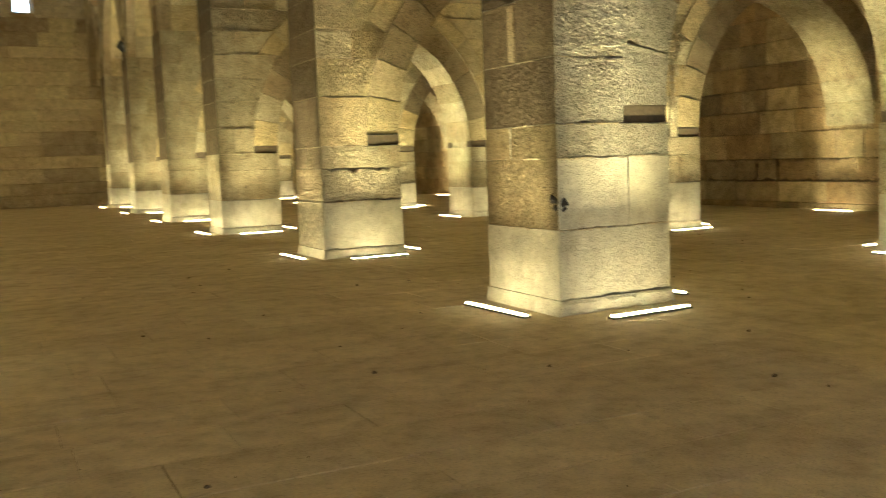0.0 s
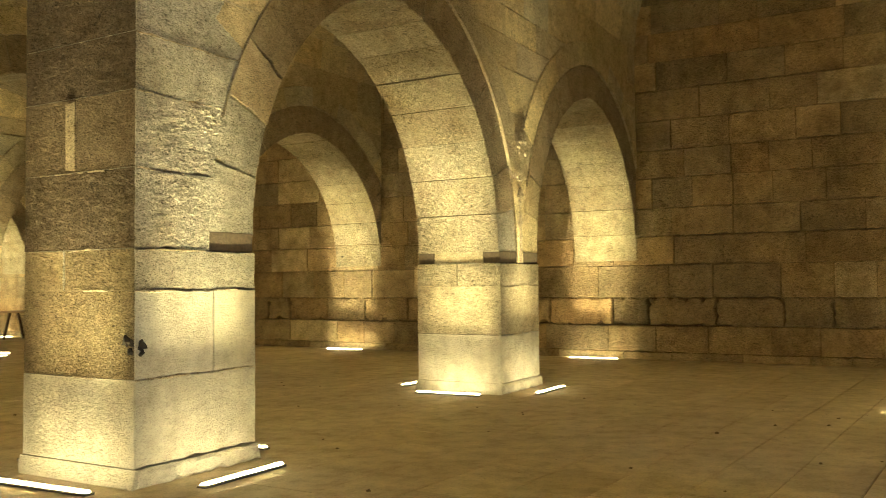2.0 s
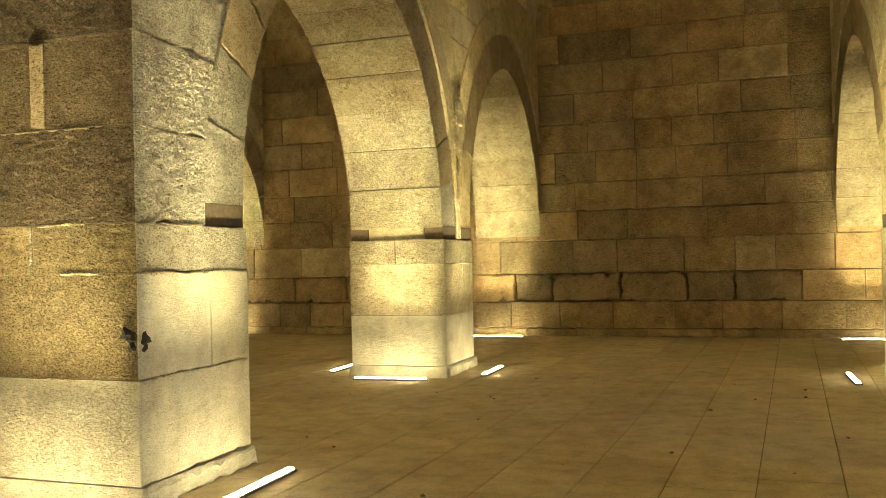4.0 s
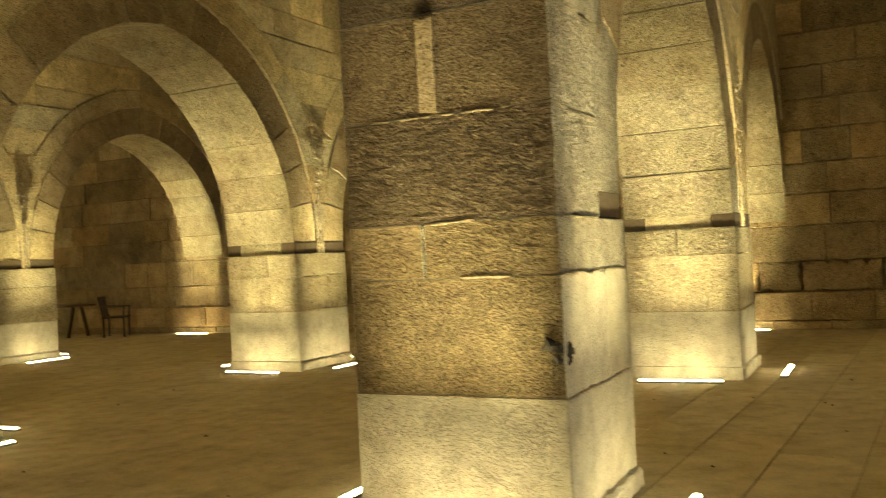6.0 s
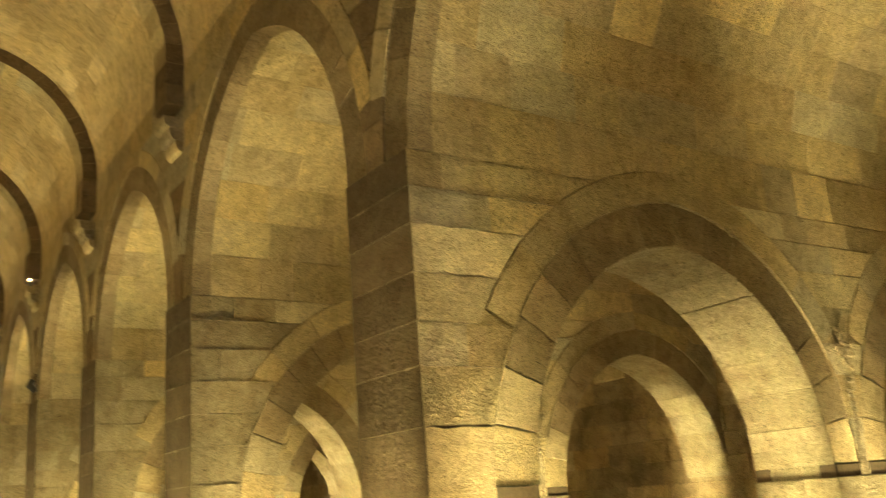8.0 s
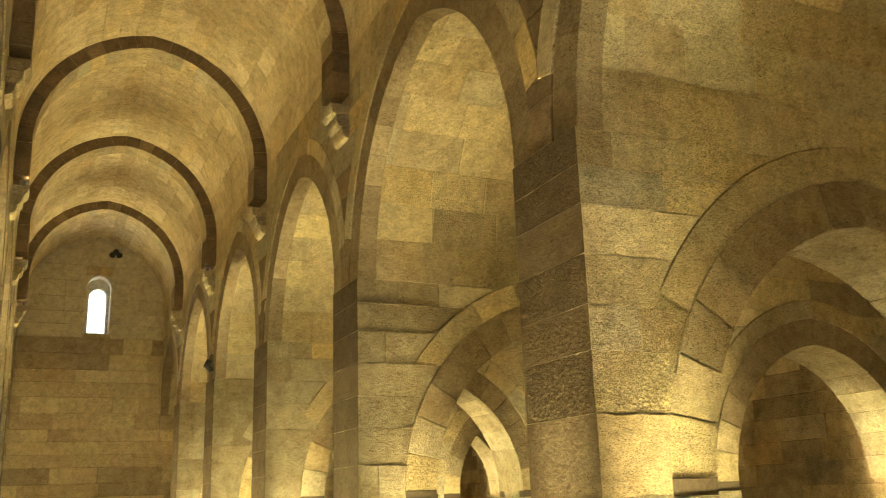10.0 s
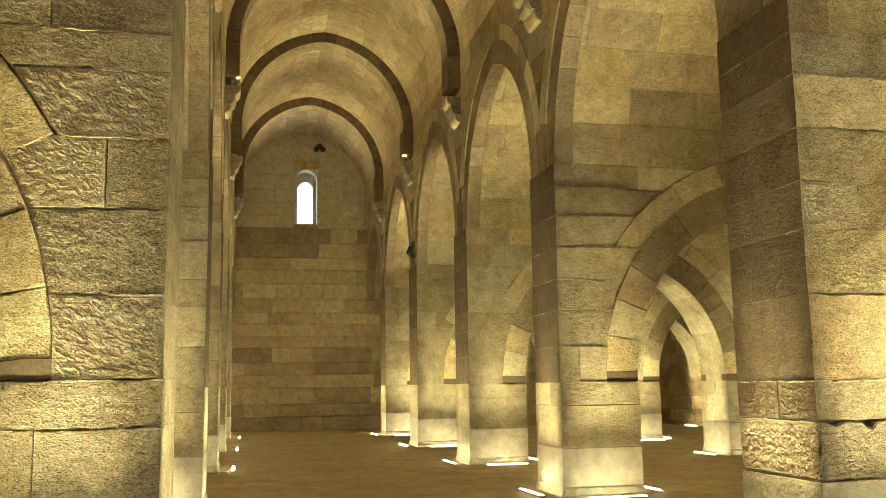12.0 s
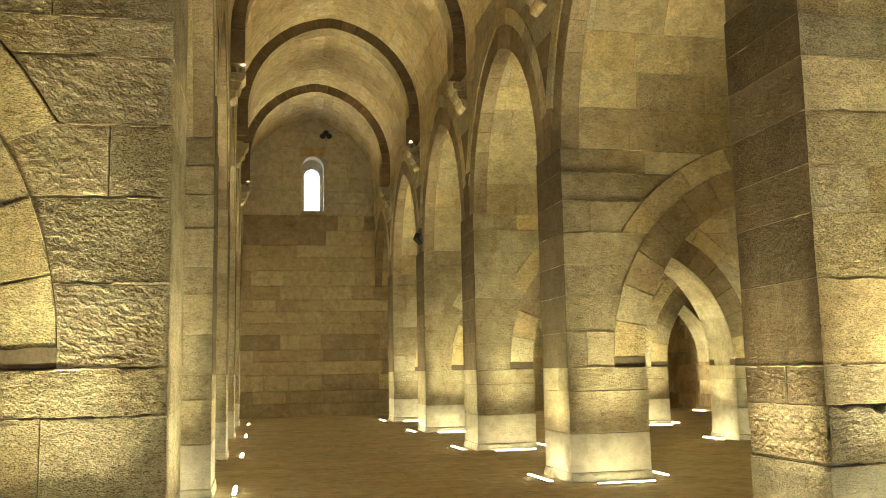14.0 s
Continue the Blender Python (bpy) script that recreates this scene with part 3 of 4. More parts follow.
        for poly in coursed(0.28, OUT, up2, [a1, a2], 0.86, r):
            add_stone("stone", poly, -h, h, put, [m_wall], wall, None, r=r)


# ---------------------------------------------------------------- nave walls: tall arches, spandrels
def nave_put(side):
    if side > 0:
        return lambda u, v, w: (XR + w, u, v)
    return lambda u, v, w: (XL - w, u, v)


for side in (1, -1):
    put = nave_put(side)
    tall = []
    for k in range(-3, 6):
        y0 = row_y(k) + THICK / 2 if k > -3 else BACK_Y
        y1 = row_y(k + 1) - THICK / 2 if k < 5 else END_Y
        a = (y1 - y0) / 2
        tall.append(Arch((y0 + y1) / 2, TALL_Z, a, TALL_RISE * min(1.1, a / 2.325)))
    r = random.Random(31 + side)
    for a in tall:
        ring = tagged(empty("tall_arch", *put(a.c, a.z, 0.3)), "tall pointed arch of brown voussoirs opening to the nave", "arch", "tall arches along the nave")
        for poly in a.wedges(0.0, 0.42, 9):
            poly = clip(clip(poly, 1, 0, a.c - a.a - 0.6), -1, 0, -(a.c + a.a + 0.6))
            if len(poly) > 2:
                add_stone("voussoir", poly, 0.02, 0.30, put, [m_vous], ring, None, bevel=0.008, r=r)
        for i, poly in enumerate(a.wedges(0.42, 0.72, 7)):
            poly = clip(clip(poly, 1, 0, a.c - a.a - 0.6), -1, 0, -(a.c + a.a + 0.6))
            if len(poly) > 2 and i % 7 > 0:
                add_stone("outer_voussoir", poly, -0.004, 0.30, put, [m_wall], ring, None, bevel=0.008, r=r)
    wall = tagged(empty("wall_nave_%s" % ("east" if side > 0 else "west"), *put(8.0, TALL_Z, 0.3)),
                  "coursed limestone nave wall above tall arches", "wall", kind="structure")
    zs = courses(TALL_Z, NAVE_Z, 0.46, r, 0.03)
    for poly in coursed(BACK_Y, END_Y, zs[:3], tall, 0.42, r) + coursed(BACK_Y, END_Y, zs[2:], tall, 0.72, r):
        add_stone("stone", poly, 0.0, 0.30, put, [m_wall if min(p[1] for p in poly) > 6.2 else m_rib], wall, None, bevel=0.008, r=r)


# ---------------------------------------------------------------- vaults
def vault(name, a, length0, length1, put, r, rings, lo=0.6, hi=1.3, depth=0.22, mat=None):
    """Barrel of cut stones over the arch a, from length0 to length1; put(u, v, w): across, up, along."""
    pieces = []
    end = math.acos(a.o / a.r)
    for s in (-1, 1):
        for i in range(rings):
            a0, a1 = end * i / rings, end * (i + 1) / rings
            w = length0
            x = length0 + r.uniform(0.2, hi)
            while True:
                stop = min(x, length1)
                if length1 - stop < 0.3:
                    stop = length1
                t = r.uniform(0, 0.008)
                poly = [a.point(s, a0, t), a.point(s, a1, t), a.point(s, a1, depth), a.point(s, a0, depth)]
                pieces.append(prism(poly, w, stop, put, bevel=0.014, rough=0, r=r))
                w = stop
                if stop >= length1:
                    break
                x = stop + r.uniform(lo, hi)
    return tagged(joined(name, pieces, [mat or m_vault]), "barrel vault of squared honey limestone blocks", "vault", kind="structure")


nave = Arch(MID, NAVE_Z, (XR - XL) / 2, NAVE_RISE)
vault("ceiling_nave", nave, BACK_Y, END_Y, lambda u, v, w: (u, w, v), random.Random(5), 11)
for side in (1, -1):
    for k in range(-3, 6):
        y0 = row_y(k) + THICK / 2 if k > -3 else BACK_Y
        y1 = row_y(k + 1) - THICK / 2 if k < 5 else END_Y
        a = Arch((y0 + y1) / 2, VAULT_Z, (y1 - y0) / 2, 2.50 * min(1.1, (y1 - y0) / 4.65))
        if side > 0:
            s0, s1 = (skew(k) if k > -3 else 0.0), (skew(k + 1) if k < 5 else 0.0)
            put = lambda u, v, w, y0=y0, y1=y1, s0=s0, s1=s1: (XR + w, u + w * (s0 + (s1 - s0) * (u - y0) / (y1 - y0)), v)
        else:
            put = lambda u, v, w: (XL - w, u, v)
        vault("ceiling_aisle_%d_%s" % (k + 4, "east" if side > 0 else "west"), a, 0.26, OUT + 0.1, put, random.Random(k + 50 * side), 7, mat=m_aisle)

# ribs across the nave, on stilts and moulded corbels
RIB = 0.28
for k in ROWS:
    r = random.Random(900 + k)
    y = row_y(k)
    rib_in = Arch(MID, NAVE_Z, nave.a - RIB, NAVE_RISE - RIB)
    rib = tagged(empty("rib", MID, y, NAVE_Z), "dark stone rib arching across the nave vault", "rib", "ribs of the nave vault")
    put = lambda u, v, w, y=y: (u, y + w, v)
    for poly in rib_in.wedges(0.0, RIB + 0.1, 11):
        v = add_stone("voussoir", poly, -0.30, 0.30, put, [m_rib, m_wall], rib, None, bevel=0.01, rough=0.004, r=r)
        # soffits paler than the faces: light from below put into the stone colour
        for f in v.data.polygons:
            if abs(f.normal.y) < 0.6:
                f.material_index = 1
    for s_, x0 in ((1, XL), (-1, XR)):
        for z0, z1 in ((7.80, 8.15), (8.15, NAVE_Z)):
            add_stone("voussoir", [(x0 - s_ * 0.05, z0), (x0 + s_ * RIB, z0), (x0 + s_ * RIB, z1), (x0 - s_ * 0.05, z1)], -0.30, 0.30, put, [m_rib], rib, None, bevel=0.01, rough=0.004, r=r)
        # corbel: three stepped rolls
        corbel = tagged(empty("corbel", x0, y, 7.2), "moulded stone corbel under a vault rib", "corbel", "corbels of the nave")
        for i, (z0, z1, d) in enumerate(((7.44, 7.62, 0.30), (7.24, 7.43, 0.21), (7.06, 7.23, 0.12))):
            n = 6
            prof = [(x0 - s_ * 0.03, z1), (x0 + s_ * d, z1)]
            prof += [(x0 + s_ * (d - 0.09 * (1 - math.cos(math.pi / 2 * j / n))), z1 - 0.03 - (z1 - z0 - 0.03) * math.sin(math.pi / 2 * j / n)) for j in range(n + 1)]
            prof += [(x0 - s_ * 0.03, z0)]
            add_stone("roll", prof, -0.27, 0.27, put, [m_wall], corbel, None, bevel=0.006, rough=0.0, r=r)

# ---------------------------------------------------------------- outer walls, end walls
def stone_wall(name, u0, u1, z1, put, r, mat, mat_rest, label, keep, lo=0.6, hi=1.3, holes=(), levels=None, pick=None, bevel=0.012):
    """Courses of facing stones 0.3 m thick; those that keep() picks are parts, the rest one mesh."""
    base = tagged(empty(name, *put((u0 + u1) / 2, 0, 0.15)), label, "wall", kind="structure")
    rest = []
    zs = (levels or []) + courses(levels[-1] + 0.5 if levels else 0.0, z1, 0.50, r, 0.09)
    for z0, zt in zip(zs, zs[1:]):
        x = u0
        while x < u1 - 0.01:
            nx = min(u1, x + r.uniform(lo, hi))
            if u1 - nx < 0.35:
                nx = u1
            cells = [(x, nx)]
            for h0, h1, g0, g1 in holes:
                if zt > g0 + 0.02 and z0 < g1 - 0.02:
                    lo_, hi_ = max(x, h0), min(nx, h1)
                    for f0, f1 in ((g1, zt), (z0, g0)):
                        if f1 - f0 > 0.02 and hi_ - lo_ > 0.03:
                            rest.append(prism([(lo_, f0), (hi_, f0), (hi_, f1), (lo_, f1)], 0, 0.3, put, bevel=0.01, rough=0.01, r=r))
                    cells = [c for l, h in cells for c in ((l, min(h, h0)), (max(l, h1), h)) if c[1] - c[0] > 0.03]
            for l, h in cells:
                poly = [(l, z0), (h, z0), (h, zt), (l, zt)]
                if keep((l + h) / 2, (z0 + zt) / 2):
                    worn = pick is None and 0.4 < (z0 + zt) / 2 < 1.0
                    add_stone("stone", poly, 0, 0.3, put, [pick((l + h) / 2, (z0 + zt) / 2, r) if pick else mat], base, None, bevel=0.03 if worn else bevel,
                              rough=0.04 if worn else 0.02, fine=pick is None, rag=0.06 if worn else 0.016, r=r)
                else:
                    rest.append(prism(poly, 0, 0.3, put, bevel=0.012, rough=0.02, r=r))
            x = nx
    if rest:
        ob = joined("stonework", rest, [mat_rest], base)
        ob.matrix_parent_inverse = base.matrix_basis.inverted()
        ob["kind"] = "stuff"
    return base


XO = XR + OUT
east = lambda u, v, w: (XO + w, u, v)
west = lambda u, v, w: (XL - OUT - w, u, v)
SLIT = (2.98, 3.30, 4.25, 4.90)
stone_wall("wall_east", BACK_Y, END_Y + 0.3, 8.2, east, random.Random(61), m_outer, m_outer_rest, "sooty brown limestone outer wall in uneven courses",
           lambda u, v: -4.5 < u < 13 and v < 5.2, holes=[SLIT], levels=[0.0, 0.14, 0.59, 1.07, 1.63, 2.12, 2.60, 3.12, 3.60, 4.11, 4.63])
stone_wall("wall_west", BACK_Y, END_Y + 0.3, 8.2, west, random.Random(62), m_outer, m_outer_rest, "sooty brown limestone outer wall in uneven courses",
           lambda u, v: False)
WX = 0.20
WIN = (WX - 0.46, WX + 0.46, 7.62, 9.75)
end_put = lambda u, v, w: (u, END_Y + w, v)


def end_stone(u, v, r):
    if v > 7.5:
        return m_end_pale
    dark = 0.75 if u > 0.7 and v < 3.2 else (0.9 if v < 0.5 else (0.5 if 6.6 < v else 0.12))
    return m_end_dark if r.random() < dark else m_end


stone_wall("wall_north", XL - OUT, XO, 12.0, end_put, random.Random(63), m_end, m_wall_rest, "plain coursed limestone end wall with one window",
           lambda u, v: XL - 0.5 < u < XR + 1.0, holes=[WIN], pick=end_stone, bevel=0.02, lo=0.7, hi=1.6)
DOOR = (MID - 1.3, MID + 1.3, 0.0, 3.6)
stone_wall("wall_south", XL - OUT, XO, 12.0, lambda u, v, w: (u, BACK_Y - w, v), random.Random(64), m_wall, m_wall_rest, "coursed limestone entrance wall with an open doorway",
           lambda u, v: False, holes=[DOOR])

# unseen outer shell, added to keep the daylight out
bm = bmesh.new()
box_bm(bm, XL - OUT - 1, XO + 1, BACK_Y - 1.2, END_Y + 0.9, 12.2, 12.6)
box_bm(bm, XL - OUT - 1, XL - OUT - 0.32, BACK_Y - 1.2, END_Y + 0.9, -0.2, 12.2)
box_bm(bm, XO + 0.32, XO + 1, BACK_Y - 1.2, SLIT[0], -0.2, 12.2)
box_bm(bm, XO + 0.32, XO + 1, SLIT[1], END_Y + 0.9, -0.2, 12.2)
box_bm(bm, XO + 0.32, XO + 1, SLIT[0], SLIT[1], -0.2, SLIT[2])
box_bm(bm, XO + 0.32, XO + 1, SLIT[0], SLIT[1], SLIT[3], 12.2)
box_bm(bm, XL - OUT - 1, DOOR[0], BACK_Y - 1.2, BACK_Y - 0.32, -0.2, 12.2)
box_bm(bm, DOOR[1], XO + 1, BACK_Y - 1.2, BACK_Y - 0.32, -0.2, 12.2)
box_bm(bm, DOOR[0], DOOR[1], BACK_Y - 1.2, BACK_Y - 0.32, DOOR[3], 12.2)
box_bm(bm, XL - OUT - 1, WIN[0], END_Y + 0.32, END_Y + 0.9, -0.2, 12.2)
box_bm(bm, WIN[1], XO + 1, END_Y + 0.32, END_Y + 0.9, -0.2, 12.2)
box_bm(bm, WIN[0], WIN[1], END_Y + 0.32, END_Y + 0.9, -0.2, WIN[2])
box_bm(bm, WIN[0], WIN[1], END_Y + 0.32, END_Y + 0.9, WIN[3], 12.2)
shell = part("roof", bm, m_mortar, None)
tagged(shell, "unseen shell added round vaults and walls to keep daylight out", "roof", kind="structure")

# window: round head, bright sky behind
win = tagged(empty("window_1", WX, END_Y, WIN[2]), "tall round-headed window slit full of daylight", "window", kind="structure")
bm = bmesh.new()
box_bm(bm, -0.6, 0.6, 1.3, 1.34, -0.8, 3.0)
part("sky_pane", bm, m_sky, win)


def round_frame(name, half, foot_z, spring, w0, w1, mat, parent):
    """Masonry round a round-headed opening, filling the window's hole from depth w0 to w1."""
    n = 14
    edge = [(half * math.cos(math.pi * i / n), spring + half * math.sin(math.pi * i / n)) for i in range(n + 1)]
    poly = [(0.46, 0.0), (0.46, 2.13), (-0.46, 2.13), (-0.46, 0.0), (-half, 0.0)] + edge[::-1] + [(half, 0.0)]
    m = len(poly)
    verts = [(u, w, v) for w in (w0, w1) for u, v in poly]
    faces = [(i, (i + 1) % m, m + (i + 1) % m, m + i) for i in range(m)]
    left, right = 4, m - 1
    for b in (0, m):
        faces += [(b + 0, b + 1, b + right - 1 - n // 2, *[b + q for q in range(right - n // 2, right + 1)]),
                  (b + 1, b + 2, b + right - 1 - n // 2), (b + 2, b + 3, *[b + q for q in range(left, right - n // 2)])]
    ob = mesh_object(name, verts, faces, [mat], parent=parent)
    bm = bmesh.new()
    box_bm(bm, -half, half, w0, w1, 0.0, foot_z, 0.008)
    part("window_sill", bm, mat, parent)
    return ob


round_frame("reveal", 0.41, 0.04, 1.70, 0.02, 0.55, m_end_pale, win)
round_frame("slit_surround", 0.29, 0.10, 1.46, 0.556, 0.85, m_end_pale, win)

# ---------------------------------------------------------------- floor
bm = bmesh.new()
box_bm(bm, XL - OUT - 0.9, XO + 0.9, BACK_Y - 0.9, END_Y + 0.8, -0.4, -0.006)
floor = part("floor", bm, m_joint, None)
tagged(floor, "worn dusty stone slab floor", "floor", kind="structure")
r = random.Random(77)
rest = []
flat_put = lambda u, v, w: (u, v, w)
y = BACK_Y
kept = 0
while y < END_Y:
    wy = r.uniform(0.46, 0.56)
    x = XL - OUT
    while x < XO:
        lx = r.uniform(0.6, 1.25)
        poly = [(x, y), (x + lx, y), (x + lx, y + wy), (x, y + wy)]
        lift = r.uniform(0, 0.003)
        if -1.6 < x < 7.0 and -6.0 < y < 4.0 and kept < 280:
            kept += 1
            add_stone("slab", poly, -0.05, lift, flat_put, [m_slab], floor, None, bevel=0.004, rough=0.0, r=r)
        else:
            rest.append(prism(poly, -0.05, lift, flat_put, bevel=0.004, rough=0.0, r=r))
        x += lx
    y += wy
ob = joined("paving", rest, [m_slab_rest], floor)
ob["kind"] = "stuff"

# ---------------------------------------------------------------- floor lights
def floor_light():
    top = tagged(empty("floor_light"), "slim warm white LED bar on the floor", "floor light", "floor lights round the piers")
    bm = bmesh.new()
    box_bm(bm, -0.5, 0.5, -0.04, 0.04, 0.0, 0.018, 0.004)
    part("housing", bm, m_metal, top, "thin metal housing")
    bm = bmesh.new()
    box_bm(bm, -0.485, 0.485, -0.022, 0.022, 0.012, 0.03, 0.006)
    part("diffuser", bm, m_led, top, "glowing warm white diffuser")
    return top


first_light = None
wash = bpy.data.lights.new("wall_washer", "AREA")
wash.shape, wash.size, wash.size_y = "RECTANGLE", 0.85, 0.04
wash.energy, wash.color, wash.spread = WASH_POWER, LED, radians(40)


def put_light(x, y, turn, length, toward):
    """toward: 1 if the wall that the bar washes lies on its own +y side, -1 if on the other."""
    global first_light
    m = pose(x, y, 0.003, 0, 0, turn)
    if first_light is None:
        first_light = floor_light()
        first_light.matrix_basis = m
        ob = first_light
    else:
        ob = copy_thing(first_light, m)
    ob.scale = (length, 1, 1)
    lamp = new("wall_washer", wash)
    lamp.matrix_basis = m @ look((0, 0, 0.04), (0, toward * 0.085, 1.0))
    lamp.parent = None


for side in (1, -1):
    for k in ROWS:
        put = world_put(side, k)
        lean = math.degrees(math.atan(skew(k))) if side > 0 else 0.0
        off = THICK / 2 + 0.37
        for u0, u1 in ((0, PIER_W), (PIER_W + SPAN, PIER_W + SPAN + PIER2_W)):
            mid = (u0 + u1) / 2
            for w in (-off, off):
                p = put(mid + 0.06, 0, w)
                put_light(p[0], p[1], lean, 0.85, 1 if w < 0 else -1)
            for u in (u0 - 0.29, u1 + 0.30):
                p = put(u, 0, 0.0)
                put_light(p[0], p[1], 90 + lean, 0.96 if u < 0 else 0.87, (-1 if u < (u0 + u1) / 2 else 1) * side)
        p = put(OUT - 0.30, 0, 0.15)
        put_light(p[0], p[1], 90 + lean, 0.88, -side)


# ---------------------------------------------------------------- floodlights on the corbels, aimed at the vault
def floodlight(x, y, z, s_):
    top = tagged(empty("floodlight", x, y, z), "small white floodlight on a stone corbel, aimed at the vault", "floodlight", "floodlights along the nave")
    bm = bmesh.new()
    box_bm(bm, -0.09, 0.09, -0.07, 0.07, 0.05, 0.11, 0.012)
    head = part("lamp_head", bm, m_white, top, "white metal lamp head")
    bm = bmesh.new()
    box_bm(bm, -0.03, 0.03, -0.085, -0.075, 0.0, 0.09, 0.002)
    box_bm(bm, -0.03, 0.03, 0.075, 0.085, 0.0, 0.09, 0.002)
    box_bm(bm, -0.03, 0.03, -0.085, 0.085, 0.0, 0.008, 0.002)
    part("bracket", bm, m_metal, top)
    lamp = bpy.data.lights.new("flood", "AREA")
    lamp.shape, lamp.size, lamp.size_y = "RECTANGLE", 0.03, 0.02
    lamp.energy, lamp.color, lamp.spread = FLOOD_POWER, (1.0, 0.83, 0.40), radians(95)
    ob = new("flood", lamp)
    ob.parent = top
    ob.matrix_basis = look((0, 0, 0.125), (s_ * 0.9, 0, 1.0))
    return top


for k in ROWS:
    for s_, x0 in ((1, XL), (-1, XR)):
        if (k, s_) in ((4, -1), (3, 1), (5, 1), (0, 1)):
            floodlight(x0 + s_ * 0.20, row_y(k) - 0.18, 7.63, s_)


def spot_lamp(x, y, z, tilt):
    top = tagged(empty("spot_lamp", x, y, z), "small black spot lamp clamped to a pier corner", "spot lamp", "spot lamps on a pier")
    bm = bmesh.new()
    bmesh.ops.create_cone(bm, cap_ends=True, segments=20, radius1=0.06, radius2=0.085, depth=0.22, matrix=Matrix.Rotation(radians(tilt), 4, "Y"))
    bmesh.ops.bevel(bm, geom=list(bm.edges), offset=0.006, segments=1, affect="EDGES")
    part("lamp_head", bm, m_black, top, "black metal lamp head")
    bm = bmesh.new()
    box_bm(bm, 0.02, 0.115, -0.02, 0.02, -0.02, 0.02, 0.004)
    box_bm(bm, 0.095, 0.115, -0.05, 0.05, -0.09, 0.09, 0.004)
    part("bracket", bm, m_metal, top)


spot_lamp(XR - 0.11, row_y(4) - 0.48, 5.02, -35)
spot_lamp(XR - 0.11, row_y(4) - 0.20, 5.16, 30)

# three-lobed vent high in the end wall: black discs paint its hollow's shade
vent = tagged(empty("vent", 0.70, END_Y, 10.55), "three black discs painting the shade of a small vent in the end wall", "vent")
for dx, dz in ((-0.12, 0.0), (0.12, 0.0), (0.0, 0.12)):
    bm = bmesh.new()
    bmesh.ops.create_cone(bm, cap_ends=True, segments=18, radius1=0.11, radius2=0.09, depth=0.05, matrix=Matrix.Translation((dx, -0.012, dz)) @ Matrix.Rotation(radians(90), 4, "X"))
    part("lobe", bm, m_black, vent)

# daylight that comes in by the open doorway behind
day = bpy.data.lights.new("doorway_daylight", "AREA")
day.shape, day.size, day.size_y, day.energy, day.color = "RECTANGLE", 2.5, 3.4, DOOR_POWER, (0.72, 0.86, 1.0)
new("doorway_daylight", day).matrix_basis = look((MID, BACK_Y - 0.5, 1.85), (MID, 0.0, 1.0))

# ---------------------------------------------------------------- wear: mortar and rubble
def mortar_line(arch, put, t, h, r, frm, to):
    """A smear of pale mortar along the outer edge of a ring."""
    verts, faces = [], []
    n = 60
    end = math.acos(arch.o / (arch.r + t))
    for s_ in (-1, 1):
        rows = []
        for i in range(n + 1):
            a = end * (frm + (to - frm) * i / n)
            wid = 0.012 * max(0.15, 0.6 + 1.6 * noise.noise(Vector((a * 7 + s_ * 9, t, h))))
            rows.append([put(*arch.point(s_, a, t + d), -h - e) for d, e in ((-wid, -0.03), (0.0, 0.006 + wid * 0.4), (wid, -0.004))])
        for i in range(n):
            b = len(verts)
            verts += rows[i] + rows[i + 1]
            faces += [(b, b + 1, b + 4, b + 3), (b + 1, b + 2, b + 5, b + 4)]
    return verts, faces


def lump(r, size):
    bm = bmesh.new()
    bmesh.ops.create_icosphere(bm, subdivisions=2, radius=size)
    sd = r.uniform(0, 50)
    for v in bm.verts:
        v.co *= 1 + 0.7 * noise.noise(v.co * (1.4 / size) + Vector((sd, 0, 0)))
    vs, fs = [tuple(v.co) for v in bm.verts], [tuple(v.index for v in f.verts) for f in bm.faces]
    bm.free()
    return vs, fs


for k in (-1, 0, 1, 2):
    r = random.Random(400 + k)
    put = world_put(1, k)
    a1 = Arch(PIER_W + SPAN / 2, SPRING + 0.11, SPAN / 2, ARCH_H)
    a2 = Arch(PIER_W + SPAN + PIER2_W + SPAN2 / 2, SPRING + 0.11, SPAN2 / 2, ARCH_H)
    v1, f1 = mortar_line(a1, put, 0.50, THICK / 2, r, 0.2, 1.0)
    v2, f2 = mortar_line(a2, put, 0.50, THICK / 2, r, 0.2, 1.0)
    smear = joined("mortar_smear", [(v1, f1), (v2, f2)], [m_pale_mortar])
    tagged(smear, "pale mortar smeared along the arch rings", "mortar", kind="structure")
    mid = PIER_W + SPAN + PIER2_W / 2
    pieces = []
    for i in range(46):
        z = r.uniform(2.35, 3.35)
        spread_ = 0.03 + 0.22 * (z - 2.35) * r.uniform(0.3, 1.0)
        u = mid + r.uniform(-spread_, spread_)
        c = put(u, z, -THICK / 2 + r.uniform(-0.015, 0.01))
        vs, fs = lump(r, r.uniform(0.018, 0.05))
        pieces.append(([(p[0] + c[0], p[1] * 0.6 + c[1], p[2] * 0.8 + c[2]) for p in vs], fs))
    for i in range(14):
        z = SPRING + 0.02 + i * 0.055
        c = put(mid + r.uniform(-0.02, 0.02), z, -THICK / 2 + 0.0)
        vs, fs = lump(r, r.uniform(0.025, 0.04))
        pieces.append(([(p[0] + c[0], p[1] * 0.5 + c[1], p[2] * 1.6 + c[2]) for p in vs], fs))
    rubble = joined("rubble_fill", pieces, [m_pale_mortar])
    tagged(rubble, "crumbling rubble and mortar between two arches", "rubble", kind="stuff")

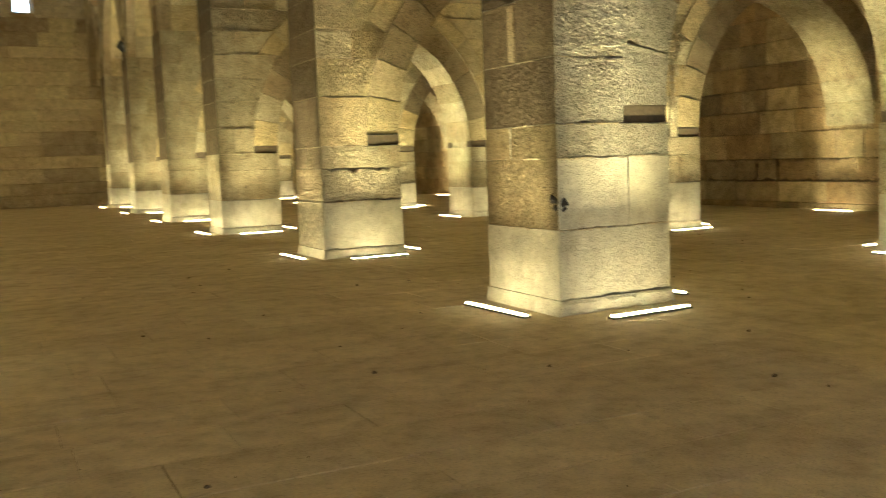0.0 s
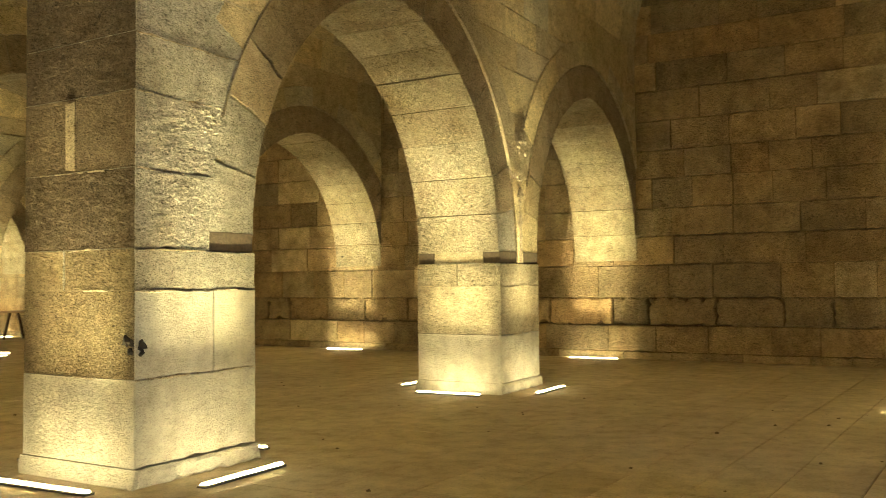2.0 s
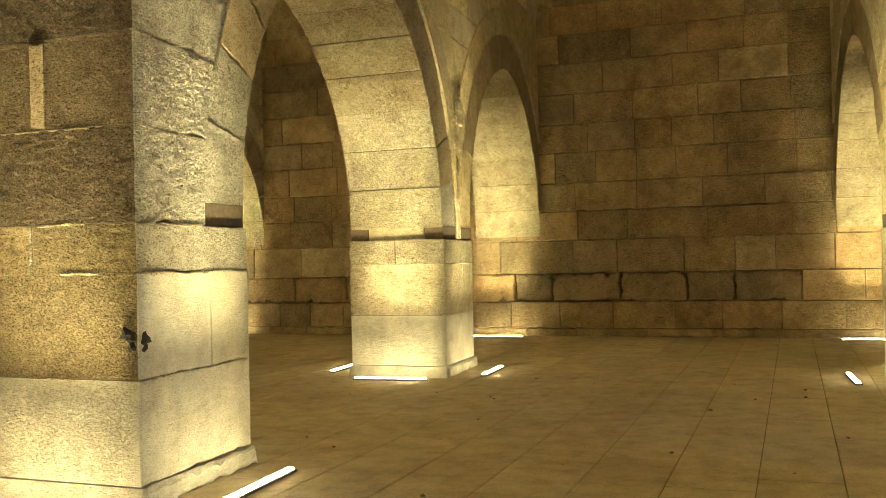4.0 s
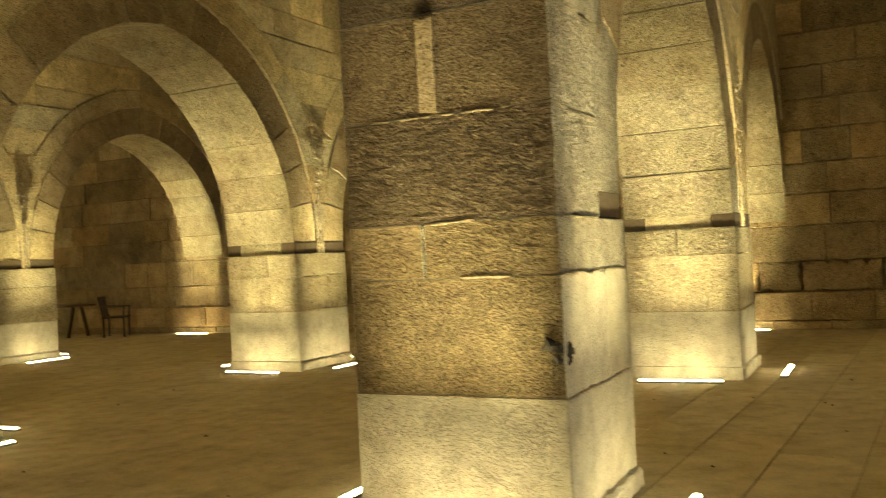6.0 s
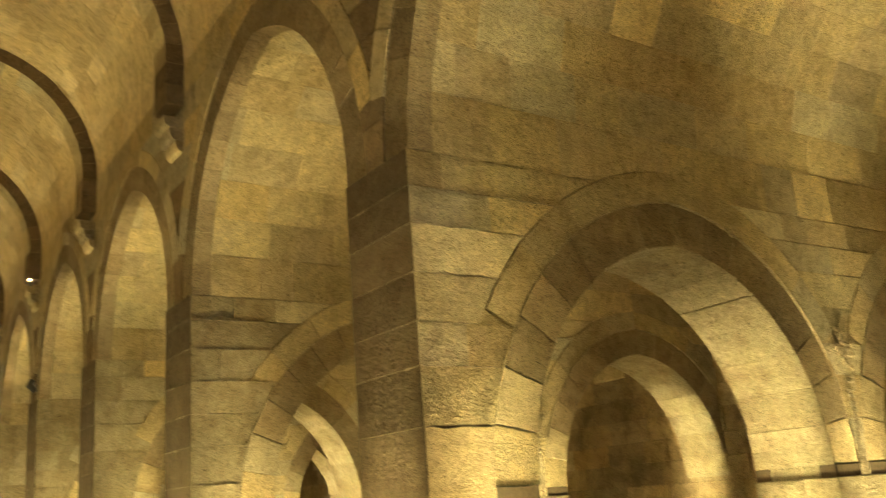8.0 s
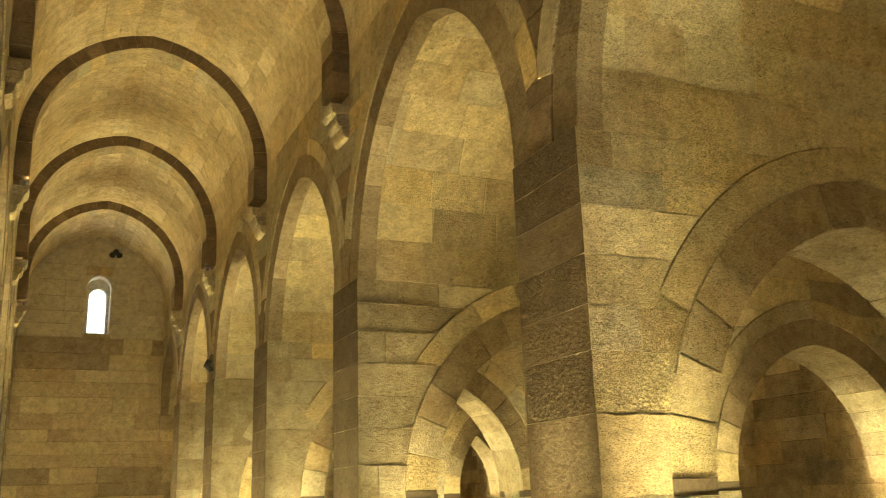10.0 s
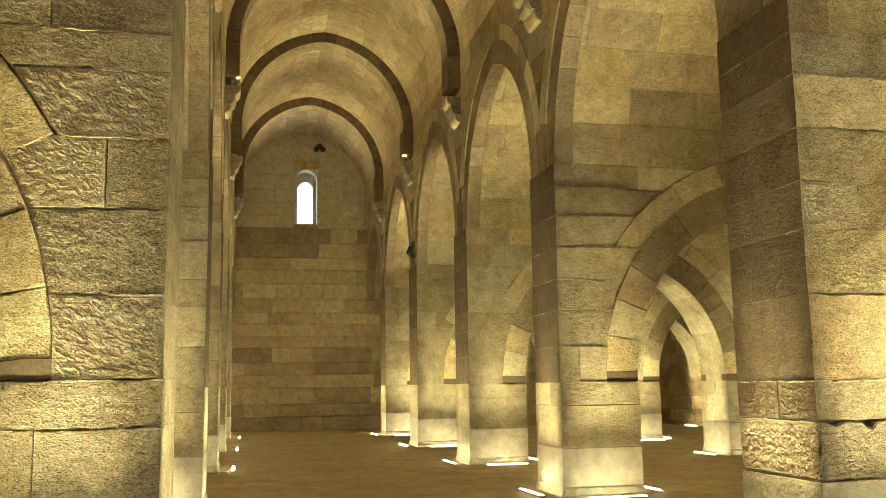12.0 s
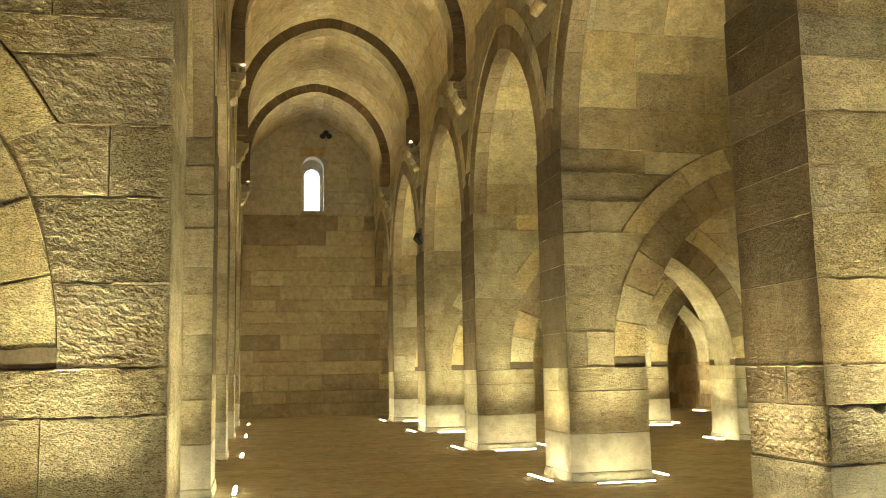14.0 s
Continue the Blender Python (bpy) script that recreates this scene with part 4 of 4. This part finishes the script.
# pale mortar filling in a joint of the stained pier face
patch = add_stone("mortar_patch", [(-0.285, 2.13), (-0.175, 2.13), (-0.17, 2.62), (-0.28, 2.62)], -0.010, 0.05,
                  lambda u, v, w: (XR + w, u, v), [m_vous], None, None, bevel=0.006, fine=True, rag=0.03, skin="f", r=random.Random(8))
tagged(patch, "pale mortar strip filling a joint in a pier", "mortar", kind="structure")


# ---------------------------------------------------------------- chair and table by the outer wall
def bar(bm, a, b, w, d):
    a, b = Vector(a), Vector(b)
    m = Matrix.Translation((a + b) / 2) @ (b - a).to_track_quat("Z", "Y").to_matrix().to_4x4() @ Matrix.Diagonal((w, d, (b - a).length, 1))
    bmesh.ops.create_cube(bm, size=1.0, matrix=m)


def armchair(m):
    top = tagged(empty("armchair"), "dark wooden armchair with slatted back by the outer wall", "chair")
    top.matrix_basis = m
    for x, y in ((-0.25, -0.22), (0.25, -0.22), (-0.25, 0.22), (0.25, 0.22)):
        bm = bmesh.new()
        bar(bm, (x, y, 0), (x, y, 0.44 if y < 0 else 0.48), 0.04, 0.04)
        part("leg", bm, m_dark_wood, top)
    bm = bmesh.new()
    box_bm(bm, -0.28, 0.28, -0.26, 0.25, 0.42, 0.46, 0.01)
    part("seat", bm, m_dark_wood, top)
    for x in (-0.25, -0.13, 0.0, 0.13, 0.25):
        bm = bmesh.new()
        bar(bm, (x, 0.23, 0.46), (x, 0.31, 0.88), 0.045, 0.02)
        part("back_slat", bm, m_dark_wood, top)
    bm = bmesh.new()
    bar(bm, (-0.28, 0.31, 0.88), (0.28, 0.31, 0.88), 0.03, 0.06)
    part("back_rail", bm, m_dark_wood, top)
    for x in (-0.27, 0.27):
        bm = bmesh.new()
        bar(bm, (x, -0.26, 0.67), (x, 0.27, 0.69), 0.05, 0.03)
        bar(bm, (x, -0.22, 0.44), (x, -0.24, 0.66), 0.03, 0.03)
        part("armrest", bm, m_dark_wood, top)
    return top


armchair(pose(13.2, 14.15, 0.003, 0, 0, 35))
table = tagged(empty("table", 13.1, 15.9, 0.003), "brown wooden table with splayed legs by the outer wall", "table")
bm = bmesh.new()
box_bm(bm, -0.4, 0.4, -0.75, 0.75, 0.70, 0.74, 0.008)
part("tabletop", bm, plain("brown_wood", (0.22, 0.12, 0.05), 0.45, 0, 0.002, 25), table)
for y in (-0.6, 0.6):
    for x in (-0.28, 0.28):
        bm = bmesh.new()
        bar(bm, (x, y, 0), (x * 0.4, y, 0.70), 0.06, 0.05)
        part("leg", bm, m_dark_wood, table)


# mortar along the ring beside the west pier, and dark lumps for the shade of a broken corner on the first east pier
a1 = Arch(PIER_W + SPAN / 2, SPRING + 0.11, SPAN / 2, ARCH_H)
v1, f1 = mortar_line(a1, world_put(-1, 1), 0.50, THICK / 2, random.Random(3), 0.05, 0.6)
tagged(joined("mortar_smear", [(v1, f1)], [m_pale_mortar]), "pale mortar smeared along an arch ring", "mortar", kind="structure")
r = random.Random(12)
pieces = []
for i in range(9):
    vs, fs = lump(r, r.uniform(0.025, 0.055))
    c = (XR + 0.02 + r.uniform(-0.01, 0.05), -0.9 + 0.03 + r.uniform(-0.01, 0.05), 0.93 + r.uniform(-0.05, 0.04))
    pieces.append(([(p[0] * 0.8 + c[0], p[1] * 0.8 + c[1], p[2] * 0.8 + c[2]) for p in vs], fs))
tagged(joined("broken_corner", pieces, [plain("hollow_shade", (0.05, 0.042, 0.035), 0.95, 0, 0.01, 50)]), "dark lumps painting the shade of a broken pier corner", "damage", kind="structure")


# crumbs of stone and dust on the floor
r = random.Random(55)
pieces = []
for i in range(260):
    x, y = r.uniform(-2.0, 9.0), r.uniform(-8.0, 6.0)
    size = r.choice((0.004, 0.006, 0.009, 0.014)) * r.uniform(0.7, 1.3)
    vs, fs = lump(r, size) if size > 0.009 else ([(size, 0, 0), (0, size, 0), (-size, -size, 0), (0, 0, size)], [(0, 1, 3), (1, 2, 3), (2, 0, 3)])
    pieces.append(([(p[0] + x, p[1] + y, p[2] * 0.7 + 0.004) for p in vs], fs))
tagged(joined("stone_crumbs", pieces, [m_mortar]), "crumbs of stone lying on the floor", "debris", kind="stuff")
